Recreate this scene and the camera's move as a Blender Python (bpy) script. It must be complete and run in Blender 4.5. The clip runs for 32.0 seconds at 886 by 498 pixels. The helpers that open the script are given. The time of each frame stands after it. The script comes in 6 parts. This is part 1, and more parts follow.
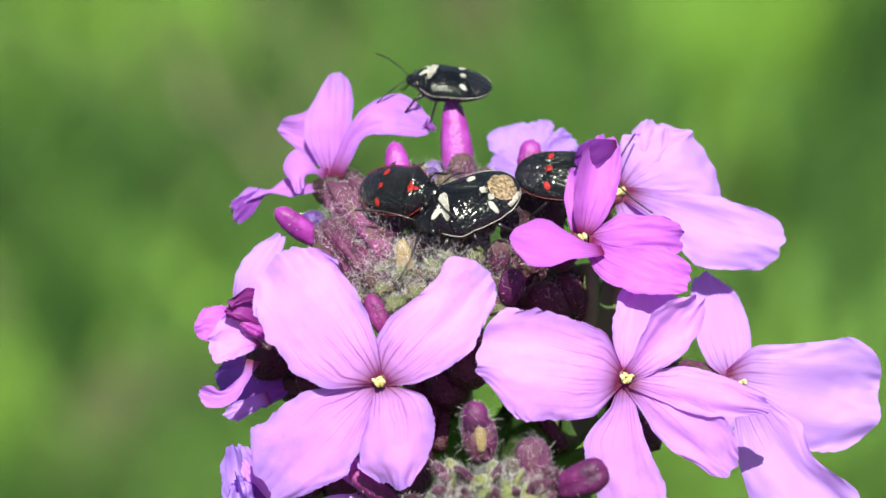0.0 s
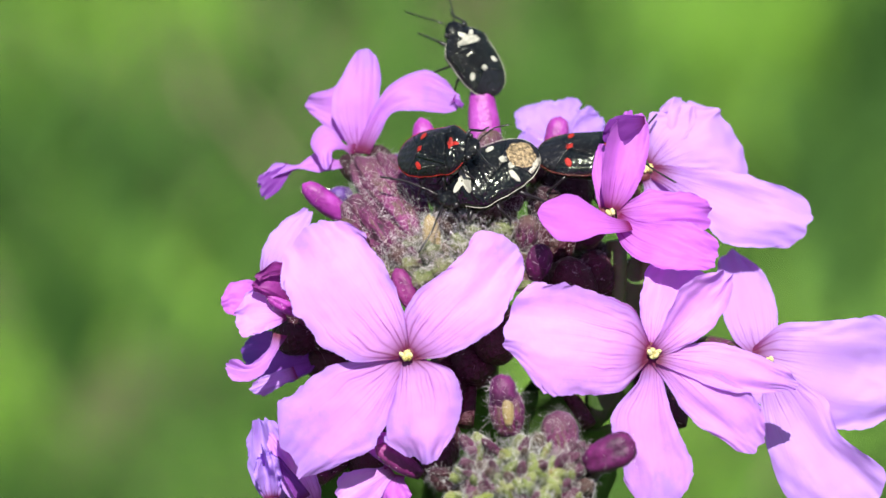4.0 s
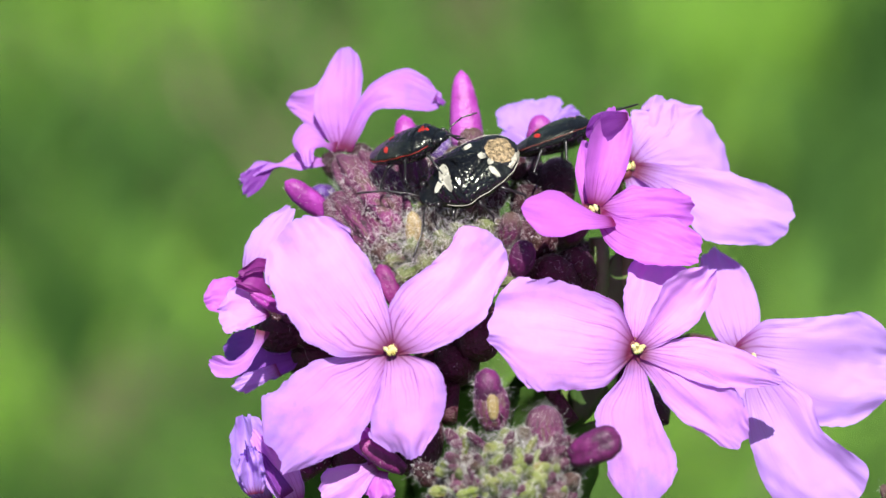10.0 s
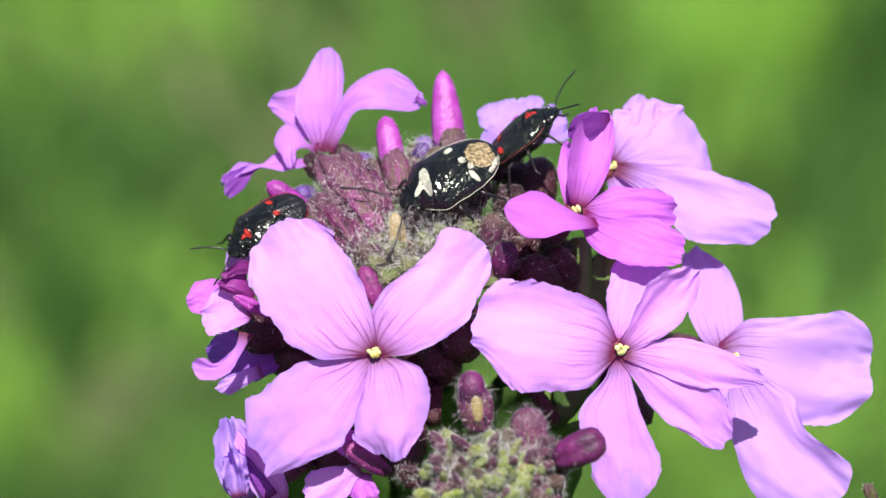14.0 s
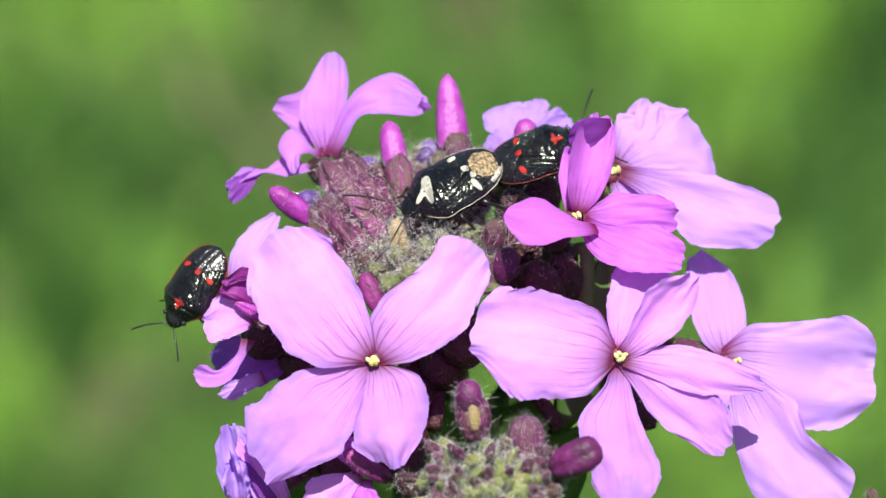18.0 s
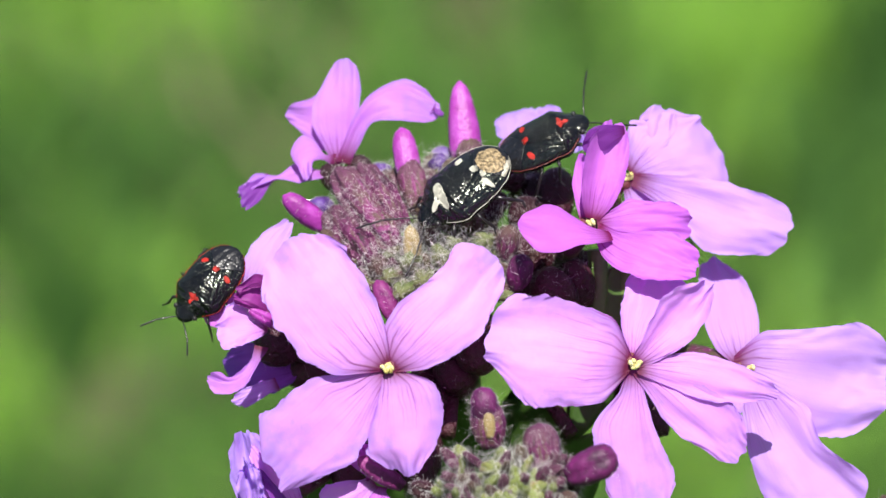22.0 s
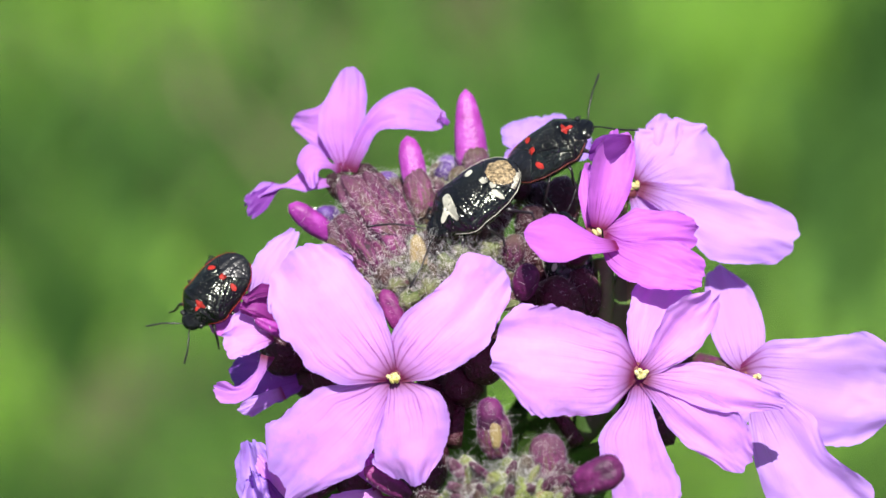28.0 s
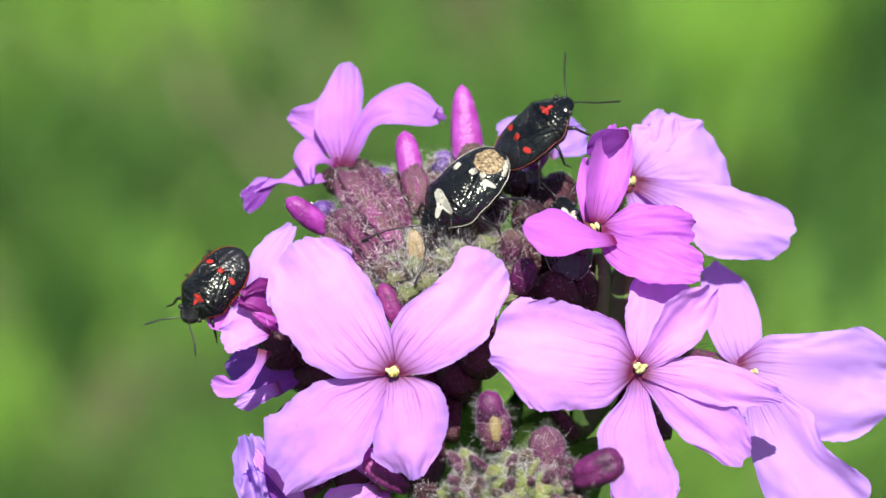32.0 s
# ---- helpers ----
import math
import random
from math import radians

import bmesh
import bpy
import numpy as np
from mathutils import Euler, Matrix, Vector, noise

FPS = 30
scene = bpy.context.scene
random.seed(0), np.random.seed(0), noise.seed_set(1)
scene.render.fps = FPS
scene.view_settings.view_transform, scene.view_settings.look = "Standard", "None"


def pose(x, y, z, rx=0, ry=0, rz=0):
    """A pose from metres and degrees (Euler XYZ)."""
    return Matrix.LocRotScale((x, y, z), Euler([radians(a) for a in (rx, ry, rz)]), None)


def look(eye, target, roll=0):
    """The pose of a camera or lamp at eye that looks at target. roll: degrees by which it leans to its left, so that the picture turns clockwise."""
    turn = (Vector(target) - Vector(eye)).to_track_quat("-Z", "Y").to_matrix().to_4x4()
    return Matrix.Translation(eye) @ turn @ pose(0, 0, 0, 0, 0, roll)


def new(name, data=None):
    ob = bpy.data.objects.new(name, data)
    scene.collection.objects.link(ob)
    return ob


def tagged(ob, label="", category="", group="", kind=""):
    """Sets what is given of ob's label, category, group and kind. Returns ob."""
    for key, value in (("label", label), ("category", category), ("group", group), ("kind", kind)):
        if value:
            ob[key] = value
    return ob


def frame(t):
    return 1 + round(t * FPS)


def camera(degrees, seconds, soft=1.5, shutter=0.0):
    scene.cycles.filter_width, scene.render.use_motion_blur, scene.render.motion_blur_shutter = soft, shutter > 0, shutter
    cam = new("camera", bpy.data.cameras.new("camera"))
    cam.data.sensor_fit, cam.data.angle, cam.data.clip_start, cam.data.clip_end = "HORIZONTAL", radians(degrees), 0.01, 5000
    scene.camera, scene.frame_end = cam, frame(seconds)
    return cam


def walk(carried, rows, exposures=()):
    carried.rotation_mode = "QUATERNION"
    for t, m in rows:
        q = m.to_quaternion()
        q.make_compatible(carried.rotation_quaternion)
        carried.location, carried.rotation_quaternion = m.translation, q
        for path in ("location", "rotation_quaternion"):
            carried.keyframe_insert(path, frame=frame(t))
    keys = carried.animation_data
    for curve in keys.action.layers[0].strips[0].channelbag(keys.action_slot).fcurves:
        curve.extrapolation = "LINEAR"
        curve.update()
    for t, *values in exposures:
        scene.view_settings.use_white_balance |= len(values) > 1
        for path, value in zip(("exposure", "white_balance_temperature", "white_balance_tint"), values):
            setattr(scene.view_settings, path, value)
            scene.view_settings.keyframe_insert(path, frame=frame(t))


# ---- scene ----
# The world: a meadow plant 0.75 m high, seen from 0.4 m by a lens on a stand that does not move.
MM = 0.001
TILT = 30.0                                   # the lens looks down by this much
# The head's own axes: right, up across the view, and out towards the lens.
HEAD = Matrix.Translation((0, 0, 0.75)) @ pose(0, 0, 0, 90 - TILT, 0, 0)
cam = camera(8.6, 32.0, soft=1.5)
STAND = HEAD @ Matrix.Translation((-0.000614, -0.000038, 0.4))
walk(cam, [(0.0, STAND), (32.0, STAND)])
cam.data.dof.use_dof = True
cam.data.dof.focus_distance = 0.396
cam.data.dof.aperture_fstop = 239.4 / 6.2

# ---- light ----
SUN = (HEAD.to_3x3() @ Vector((0.03, 0.57, 0.82))).normalized()
world = bpy.data.worlds.new("sky")
scene.world = world
world.use_nodes = True
wn = world.node_tree
sky = wn.nodes.new("ShaderNodeTexSky")
sky.sky_type, sky.sun_disc = "NISHITA", False
sky.sun_elevation = math.asin(SUN.z)
sky.sun_rotation = math.atan2(SUN.x, SUN.y)
wn.links.new(sky.outputs[0], wn.nodes["Background"].inputs[0])
wn.nodes["Background"].inputs[1].default_value = 0.065
sun = new("sun", bpy.data.lights.new("sun", "SUN"))
sun.data.energy, sun.data.angle, sun.data.color = 5.0, radians(0.53), (1.0, 0.96, 0.9)
sun.matrix_world = look(SUN * 5, (0, 0, 0))
scene.view_settings.exposure = 1.0


# ---- materials ----
def mat(name, colour, rough=0.5, metal=0.0, spec=0.5):
    m = bpy.data.materials.new(name)
    m.use_nodes = True
    b = m.node_tree.nodes["Principled BSDF"]
    b.inputs["Base Color"].default_value = (*colour, 1)
    b.inputs["Roughness"].default_value = rough
    b.inputs["Metallic"].default_value = metal
    b.inputs["Specular IOR Level"].default_value = spec
    return m


def node(m, kind, **values):
    n = m.node_tree.nodes.new("ShaderNode" + kind)
    for k, v in values.items():
        if k in n.inputs:
            n.inputs[k].default_value = v
    return n


def link(m, a, b):
    m.node_tree.links.new(a, b)


def ramp(m, source, stops):
    r = m.node_tree.nodes.new("ShaderNodeValToRGB")
    e = r.color_ramp.elements
    while len(e) < len(stops):
        e.new(0.5)
    for el, (at, c) in zip(e, stops):
        el.position, el.color = at, ((*c, 1) if len(c) == 3 else c)
    link(m, source, r.inputs[0])
    return r


def mix(m, factor, a, b, blend="MIX"):
    x = m.node_tree.nodes.new("ShaderNodeMix")
    x.data_type, x.blend_type = "RGBA", blend
    for source, slot in ((factor, 0), (a, 6), (b, 7)):
        if isinstance(source, (int, float)):
            x.inputs[slot].default_value = source
        elif isinstance(source, tuple):
            x.inputs[slot].default_value = (*source, 1)
        else:
            link(m, source, x.inputs[slot])
    return x.outputs[2]


def sums(m, op, a, b=0.0, c=0.0):
    x = m.node_tree.nodes.new("ShaderNodeMath")
    x.operation = op
    for source, slot in ((a, 0), (b, 1), (c, 2)):
        if isinstance(source, (int, float)):
            x.inputs[slot].default_value = source
        else:
            link(m, source, x.inputs[slot])
    return x.outputs[0]


def bump(m, height, strength, distance):
    b = node(m, "Bump", Strength=strength, Distance=distance)
    link(m, height, b.inputs["Height"])
    link(m, b.outputs[0], m.node_tree.nodes["Principled BSDF"].inputs["Normal"])
    return b


def translucent(m, colour, amount):
    """Mix in light that shines through from the other side."""
    t = m.node_tree
    lo = t.nodes.new("ShaderNodeBsdfTranslucent")
    if isinstance(colour, tuple):
        lo.inputs[0].default_value = (*colour, 1)
    else:
        link(m, colour, lo.inputs[0])
    s = t.nodes.new("ShaderNodeMixShader")
    s.inputs[0].default_value = amount
    link(m, t.nodes["Principled BSDF"].outputs[0], s.inputs[1])
    link(m, lo.outputs[0], s.inputs[2])
    link(m, s.outputs[0], t.nodes["Material Output"].inputs[0])


def petal_material(name, main, margin, vein, throat, glow):
    """Lilac petal: veins fan out from a dark claw, the margin is bluer."""
    m = mat(name, main, 0.55, 0.0, 0.3)
    uv = node(m, "UVMap")
    sep = node(m, "SeparateXYZ")
    link(m, uv.outputs[0], sep.inputs[0])
    across, along = sep.outputs[0], sep.outputs[1]
    rnd = node(m, "ObjectInfo").outputs["Random"]
    place = node(m, "TexCoord").outputs["Object"]
    wob = node(m, "TexNoise", Scale=420.0, Detail=3.0)
    link(m, place, wob.inputs[0])
    blot = node(m, "TexNoise", Scale=170.0, Detail=4.0)
    link(m, place, blot.inputs[0])
    # veins: a few from the claw, with finer ones between them; all keep their width while the petal widens
    def rays(count, sway, width, fading):
        ph = sums(m, "MULTIPLY_ADD", across, count, sums(m, "MULTIPLY_ADD", rnd, 5.0, sums(m, "MULTIPLY", bow.outputs[0], sway)))
        off = sums(m, "PINGPONG", ph, 0.5)
        spread = sums(m, "MULTIPLY", sums(m, "ADD", along, 0.05), 2.0 * width)
        line = sums(m, "MAXIMUM", sums(m, "SUBTRACT", 1.0, sums(m, "MULTIPLY", off, spread)), 0.0)
        return sums(m, "MULTIPLY", line, ramp(m, along, fading).outputs[0])
    bow = node(m, "TexNoise", Scale=1.0, Detail=2.5, Roughness=0.6)
    mb = node(m, "Mapping")
    mb.inputs["Scale"].default_value = (2.2, 2.4, 1)
    link(m, uv.outputs[0], mb.inputs[0])
    link(m, sums(m, "MULTIPLY", rnd, 23.0), mb.inputs["Location"])
    link(m, mb.outputs[0], bow.inputs[0])
    which = node(m, "TexNoise", Scale=1.0, Detail=2.0)
    mw = node(m, "Mapping")
    mw.inputs["Scale"].default_value = (9, 3.4, 1)
    link(m, uv.outputs[0], mw.inputs[0])
    link(m, sums(m, "MULTIPLY", rnd, 40.0), mw.inputs["Location"])
    link(m, mw.outputs[0], which.inputs[0])
    some = ramp(m, which.outputs[0], [(0.36, (0.0,) * 3), (0.60, (1, 1, 1))])
    few = rays(7.0, 1.1, 15.0, [(0.0, (1, 1, 1)), (0.24, (0.95,) * 3), (0.42, (0.40,) * 3), (0.68, (0.0,) * 3)])
    many = rays(17.0, 2.2, 7.0, [(0.10, (0.0,) * 3), (0.22, (0.5,) * 3), (0.40, (0.16,) * 3), (0.62, (0.0,) * 3)])
    veins = sums(m, "MULTIPLY", sums(m, "MAXIMUM", few, many), sums(m, "MULTIPLY_ADD", some.outputs[0], 0.8, 0.2))
    # fine nerves
    fine = node(m, "TexNoise", Scale=1.0, Detail=3.0)
    mp = node(m, "Mapping")
    mp.inputs["Scale"].default_value = (40, 4, 1)
    link(m, uv.outputs[0], mp.inputs[0])
    link(m, mp.outputs[0], fine.inputs[0])
    edge = sums(m, "ABSOLUTE", sums(m, "MULTIPLY_ADD", across, 2.0, -1.0))
    rim = sums(m, "MAXIMUM", sums(m, "POWER", edge, 5.0), sums(m, "POWER", along, 6.0))
    rim = sums(m, "MULTIPLY", rim, sums(m, "MULTIPLY_ADD", blot.outputs[0], 1.9, -0.1))
    col = mix(m, blot.outputs[0], main, tuple(min(1, c * k) for c, k in zip(main, (0.80, 0.72, 0.97))))
    col = mix(m, rim, col, margin)
    stain = node(m, "TexNoise", Scale=330.0, Detail=5.0, Roughness=0.7)
    link(m, place, stain.inputs[0])
    stains = ramp(m, sums(m, "MULTIPLY_ADD", sums(m, "MAXIMUM", edge, along), 0.16, stain.outputs[0]), [(0.66, (0, 0, 0)), (0.78, (0.7,) * 3)])
    col = mix(m, stains.outputs[0], col, margin)
    col = mix(m, sums(m, "MULTIPLY", fine.outputs[0], 0.10), col, vein)
    grain = node(m, "TexNoise", Scale=2600.0, Detail=3.0, Roughness=0.6)
    link(m, place, grain.inputs[0])
    col = mix(m, ramp(m, grain.outputs[0], [(0.40, (0, 0, 0)), (0.66, (0.22,) * 3)]).outputs[0], col, margin)
    near = ramp(m, along, [(0.1, throat), (0.45, vein)])
    col = mix(m, sums(m, "MULTIPLY", veins, 0.86), col, near.outputs[0])
    thr = ramp(m, sums(m, "MULTIPLY_ADD", wob.outputs[0], 0.08, along), [(0.065, (1, 1, 1)), (0.12, (0.58,) * 3), (0.19, (0.22,) * 3), (0.31, (0, 0, 0))])
    col = mix(m, thr.outputs[0], col, throat)
    link(m, col, m.node_tree.nodes["Principled BSDF"].inputs["Base Color"])
    h = sums(m, "MULTIPLY_ADD", veins, -0.35, sums(m, "MULTIPLY_ADD", grain.outputs[0], 0.3, sums(m, "MULTIPLY_ADD", fine.outputs[0], 0.18, sums(m, "MULTIPLY", wob.outputs[0], 0.8))))
    bump(m, h, 0.45, 0.00014)
    translucent(m, mix(m, 0.65, col, glow), 0.42)
    return m


def mottled(name, stops, scale, rough=0.6, bumps=0.4, depth=0.00015, through_light=0.0, spec=0.4):
    m = mat(name, stops[0][1], rough, 0.0, spec)
    place = node(m, "TexCoord").outputs["Object"]
    n = node(m, "TexNoise", Scale=scale, Detail=5.0, Roughness=0.65)
    link(m, place, n.inputs[0])
    shift = sums(m, "MULTIPLY_ADD", node(m, "ObjectInfo").outputs["Random"], 0.24, -0.12)
    col = ramp(m, sums(m, "ADD", n.outputs[0], shift), stops)
    link(m, col.outputs[0], m.node_tree.nodes["Principled BSDF"].inputs["Base Color"])
    f = node(m, "TexNoise", Scale=scale * 8, Detail=3.0)
    link(m, place, f.inputs[0])
    bump(m, sums(m, "ADD", f.outputs[0], n.outputs[0]), bumps, depth)
    if through_light:
        translucent(m, col.outputs[0], through_light)
    return m


def streaked(name, stops, tip, rough=0.5, blotch=700.0):
    """Sepals: streaks along the bud, blotches across them and another colour towards the tip."""
    m = mat(name, stops[0][1], rough, 0.0, 0.35)
    rnd = node(m, "ObjectInfo").outputs["Random"]
    uv = node(m, "UVMap")
    sep = node(m, "SeparateXYZ")
    link(m, uv.outputs[0], sep.inputs[0])
    mp = node(m, "Mapping")
    mp.inputs["Scale"].default_value = (22, 2.2, 1)
    link(m, uv.outputs[0], mp.inputs[0])
    link(m, sums(m, "MULTIPLY", rnd, 31.0), mp.inputs["Location"])
    n = node(m, "TexNoise", Scale=1.0, Detail=4.0, Roughness=0.6)
    link(m, mp.outputs[0], n.inputs[0])
    place = node(m, "TexCoord").outputs["Object"]
    b = node(m, "TexNoise", Scale=blotch, Detail=5.0, Roughness=0.65)
    link(m, place, b.inputs[0])
    both = sums(m, "MULTIPLY_ADD", n.outputs[0], 0.55, sums(m, "MULTIPLY_ADD", b.outputs[0], 0.45, sums(m, "MULTIPLY_ADD", rnd, 0.16, -0.08)))
    col = ramp(m, both, stops).outputs[0]
    reach = sums(m, "MULTIPLY_ADD", b.outputs[0], 0.6, sums(m, "ADD", sep.outputs[1], -0.3))
    col = mix(m, ramp(m, reach, [(0.5, (0, 0, 0)), (0.85, (0.8,) * 3)]).outputs[0], col, tip)
    link(m, col, m.node_tree.nodes["Principled BSDF"].inputs["Base Color"])
    f = node(m, "TexNoise", Scale=blotch * 7, Detail=3.0)
    link(m, place, f.inputs[0])
    bump(m, sums(m, "MULTIPLY_ADD", n.outputs[0], 1.4, f.outputs[0]), 0.8, 0.00018)
    return m


LILAC = petal_material("lilac_petal", (0.78, 0.365, 0.86), (0.42, 0.25, 0.74), (0.44, 0.07, 0.45), (0.11, 0.008, 0.035), (0.70, 0.07, 0.66))
ORCHID = petal_material("orchid_petal", (0.55, 0.225, 0.66), (0.34, 0.17, 0.64), (0.32, 0.06, 0.36), (0.11, 0.008, 0.035), (0.66, 0.06, 0.64))
MAGENTA = petal_material("magenta_petal", (0.60, 0.165, 0.64), (0.40, 0.11, 0.56), (0.34, 0.04, 0.36), (0.13, 0.006, 0.04), (0.55, 0.03, 0.55))
PALE = petal_material("pale_lilac_petal", (0.55, 0.32, 0.75), (0.43, 0.27, 0.74), (0.46, 0.19, 0.58), (0.11, 0.008, 0.035), (0.62, 0.10, 0.70))
# Bluish tone picked to hold the shade on the far-side flower.
HAZY = petal_material("bluish_petal", (0.46, 0.28, 0.74), (0.36, 0.24, 0.74), (0.34, 0.14, 0.54), (0.11, 0.008, 0.035), (0.50, 0.10, 0.70))
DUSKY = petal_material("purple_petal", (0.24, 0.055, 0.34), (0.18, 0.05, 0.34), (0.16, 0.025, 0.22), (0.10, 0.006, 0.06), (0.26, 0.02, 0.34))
# Underside purple, darkened further because the folded tip is turned from the sun.
UNDERSIDE = petal_material("shaded_petal_underside", (0.20, 0.036, 0.27), (0.15, 0.03, 0.27), (0.13, 0.015, 0.17), (0.10, 0.006, 0.06), (0.20, 0.015, 0.26))
# Deep blue violet: a petal's colour with the shade on it mixed in.
VIOLET = petal_material("shaded_violet_petal", (0.26, 0.085, 0.43), (0.19, 0.085, 0.46), (0.16, 0.02, 0.26), (0.10, 0.006, 0.06), (0.30, 0.04, 0.60))
WINE = petal_material("wine_petal", (0.30, 0.045, 0.25), (0.16, 0.02, 0.16), (0.15, 0.012, 0.12), (0.10, 0.006, 0.05), (0.34, 0.02, 0.28))
BUD = mottled("bud_petal_tip", [(0.3, (0.13, 0.008, 0.12)), (0.5, (0.23, 0.024, 0.22)), (0.75, (0.34, 0.07, 0.36))], 520, 0.5, 0.35)
INDIGO = mottled("indigo_bud", [(0.3, (0.03, 0.012, 0.07)), (0.5, (0.075, 0.028, 0.17)), (0.75, (0.13, 0.07, 0.26))], 620, 0.5, 0.6)
PLUM = mottled("plum_bud", [(0.3, (0.035, 0.003, 0.026)), (0.5, (0.11, 0.008, 0.08)), (0.75, (0.19, 0.03, 0.14))], 600, 0.55, 0.4)
CALYX = streaked("purple_green_calyx", [(0.38, (0.010, 0.004, 0.006)), (0.46, (0.085, 0.010, 0.055)), (0.53, (0.040, 0.026, 0.014)), (0.61, (0.11, 0.125, 0.035))], (0.075, 0.045, 0.035))
SEPAL = streaked("purple_streaked_sepal", [(0.38, (0.018, 0.004, 0.010)), (0.46, (0.115, 0.012, 0.075)), (0.53, (0.075, 0.048, 0.034)), (0.60, (0.16, 0.026, 0.11))], (0.085, 0.030, 0.055))
YOUNG = streaked("young_green_bud", [(0.38, (0.016, 0.026, 0.006)), (0.46, (0.070, 0.105, 0.030)), (0.55, (0.135, 0.155, 0.060)), (0.62, (0.10, 0.022, 0.05))], (0.12, 0.14, 0.055))
FRESH = streaked("fresh_green_bud", [(0.38, (0.03, 0.045, 0.010)), (0.46, (0.13, 0.18, 0.028)), (0.54, (0.21, 0.23, 0.055)), (0.62, (0.19, 0.07, 0.07))], (0.17, 0.20, 0.06))
STRAW = mottled("withered_bud", [(0.3, (0.15, 0.10, 0.04)), (0.6, (0.24, 0.18, 0.075)), (0.8, (0.19, 0.16, 0.08))], 600, 0.5, 0.7, 0.00010)
STEM = mottled("green_stem", [(0.3, (0.05, 0.09, 0.02)), (0.6, (0.11, 0.17, 0.04)), (0.8, (0.14, 0.08, 0.06))], 200, 0.55, 0.3)
LEAF = mottled("green_leaf", [(0.3, (0.04, 0.09, 0.015)), (0.6, (0.08, 0.17, 0.03)), (0.8, (0.12, 0.22, 0.05))], 120, 0.5, 0.4, 0.0002, 0.3)
# Calyx and pedicel colour taken almost to black for the shade in the gaps.
DARK = mottled("shade_darkened_parts", [(0.3, (0.018, 0.004, 0.007)), (0.6, (0.042, 0.009, 0.016)), (0.8, (0.035, 0.024, 0.012))], 400, 0.5, 0.9, 0.0003, 0.0, 0.3)
HAIR = mat("white_hair", (0.74, 0.72, 0.70), 0.2)
translucent(HAIR, (0.70, 0.67, 0.64), 0.35)
THROAT = mottled("maroon_throat", [(0.3, (0.09, 0.015, 0.025)), (0.7, (0.17, 0.05, 0.05))], 900, 0.6, 0.5)
POLLEN = mottled("yellow_pollen", [(0.3, (0.55, 0.44, 0.10)), (0.6, (0.72, 0.64, 0.30)), (0.8, (0.80, 0.76, 0.50))], 2500, 0.8, 0.8)


def shell(name, colour, rough, metal=0.0, pits=5600.0, strength=0.8, low=0.6, high=1.35, grain=900.0):
    """Insect cuticle, pitted all over."""
    m = mat(name, colour, rough, metal, 0.5)
    place = node(m, "TexCoord").outputs["Object"]
    v = node(m, "TexVoronoi", Scale=pits)
    link(m, place, v.inputs[0])
    n = node(m, "TexNoise", Scale=grain, Detail=4.0)
    link(m, place, n.inputs[0])
    pit = ramp(m, v.outputs["Distance"], [(0.10, (0, 0, 0)), (0.46, (1, 1, 1))]).outputs[0]
    bump(m, sums(m, "MULTIPLY_ADD", n.outputs[0], 0.5, pit), strength, 0.00006)
    c = ramp(m, n.outputs[0], [(0.35, tuple(k * low for k in colour)), (0.65, tuple(min(1, k * high) for k in colour))])
    link(m, c.outputs[0], m.node_tree.nodes["Principled BSDF"].inputs["Base Color"])
    return m


def sheen(m, tint, level):
    p = m.node_tree.nodes["Principled BSDF"]
    p.inputs["Specular Tint"].default_value, p.inputs["Specular IOR Level"].default_value = (*tint, 1), level
    return m


BLACK = shell("black_cuticle", (0.002, 0.002, 0.003), 0.18, 0.0, 5600.0, 1.0)
BLACKWING = shell("black_wing", (0.002, 0.0024, 0.0035), 0.18, 0.0, 5600.0, 1.0)
RED = shell("red_cuticle", (0.25, 0.016, 0.012), 0.5, 0.0, 5000.0, 0.3)
CREAM = shell("cream_cuticle", (0.31, 0.305, 0.25), 0.5, 0.0, 5000.0, 0.3)
RIMDARK = shell("dull_red_rim", (0.16, 0.03, 0.02), 0.4, 0.0, 5000.0, 0.3)
RIMWHITE = shell("pale_rim", (0.34, 0.33, 0.27), 0.4, 0.0, 5000.0, 0.3)
BRONZE = shell("bronze_membrane", (0.225, 0.165, 0.088), 0.42, 0.25, 6000.0, 1.0, 0.25, 1.7, 5200.0)
MARGIN = shell("pale_membrane_margin", (0.30, 0.28, 0.22), 0.4, 0.0, 6000.0, 0.6, 0.3, 1.6, 3000.0)
DUSK = shell("black_membrane", (0.006, 0.006, 0.007), 0.3, 0.0, 3000.0, 0.5)
sheen(BLACKWING, (0.92, 1.0, 0.82), 0.55)
sheen(BLACK, (0.95, 1.0, 0.88), 0.42)
sheen(RED, (1, 1, 1), 0.12)
sheen(CREAM, (1, 1, 1), 0.15)
LEG = shell("black_leg", (0.010, 0.009, 0.009), 0.3, 0.0, 3000.0, 0.3)


# ---- mesh helpers ----
def part(name, bm, material, parent, label="", smooth=True):
    me = bpy.data.meshes.new(name)
    bm.normal_update()
    bm.to_mesh(me)
    bm.free()
    if smooth:
        me.polygons.foreach_set("use_smooth", [True] * len(me.polygons))
    me.materials.append(material)
    ob = new(name, me)
    ob.parent = parent
    if label:
        ob["label"] = label
    return ob


def frame_of(axis):
    a = Vector(axis).normalized()
    s = a.cross(Vector((0.3, 0.9, 0.2)) if abs(a.y) < 0.9 else Vector((1, 0.1, 0))).normalized()
    return a, s, a.cross(s)


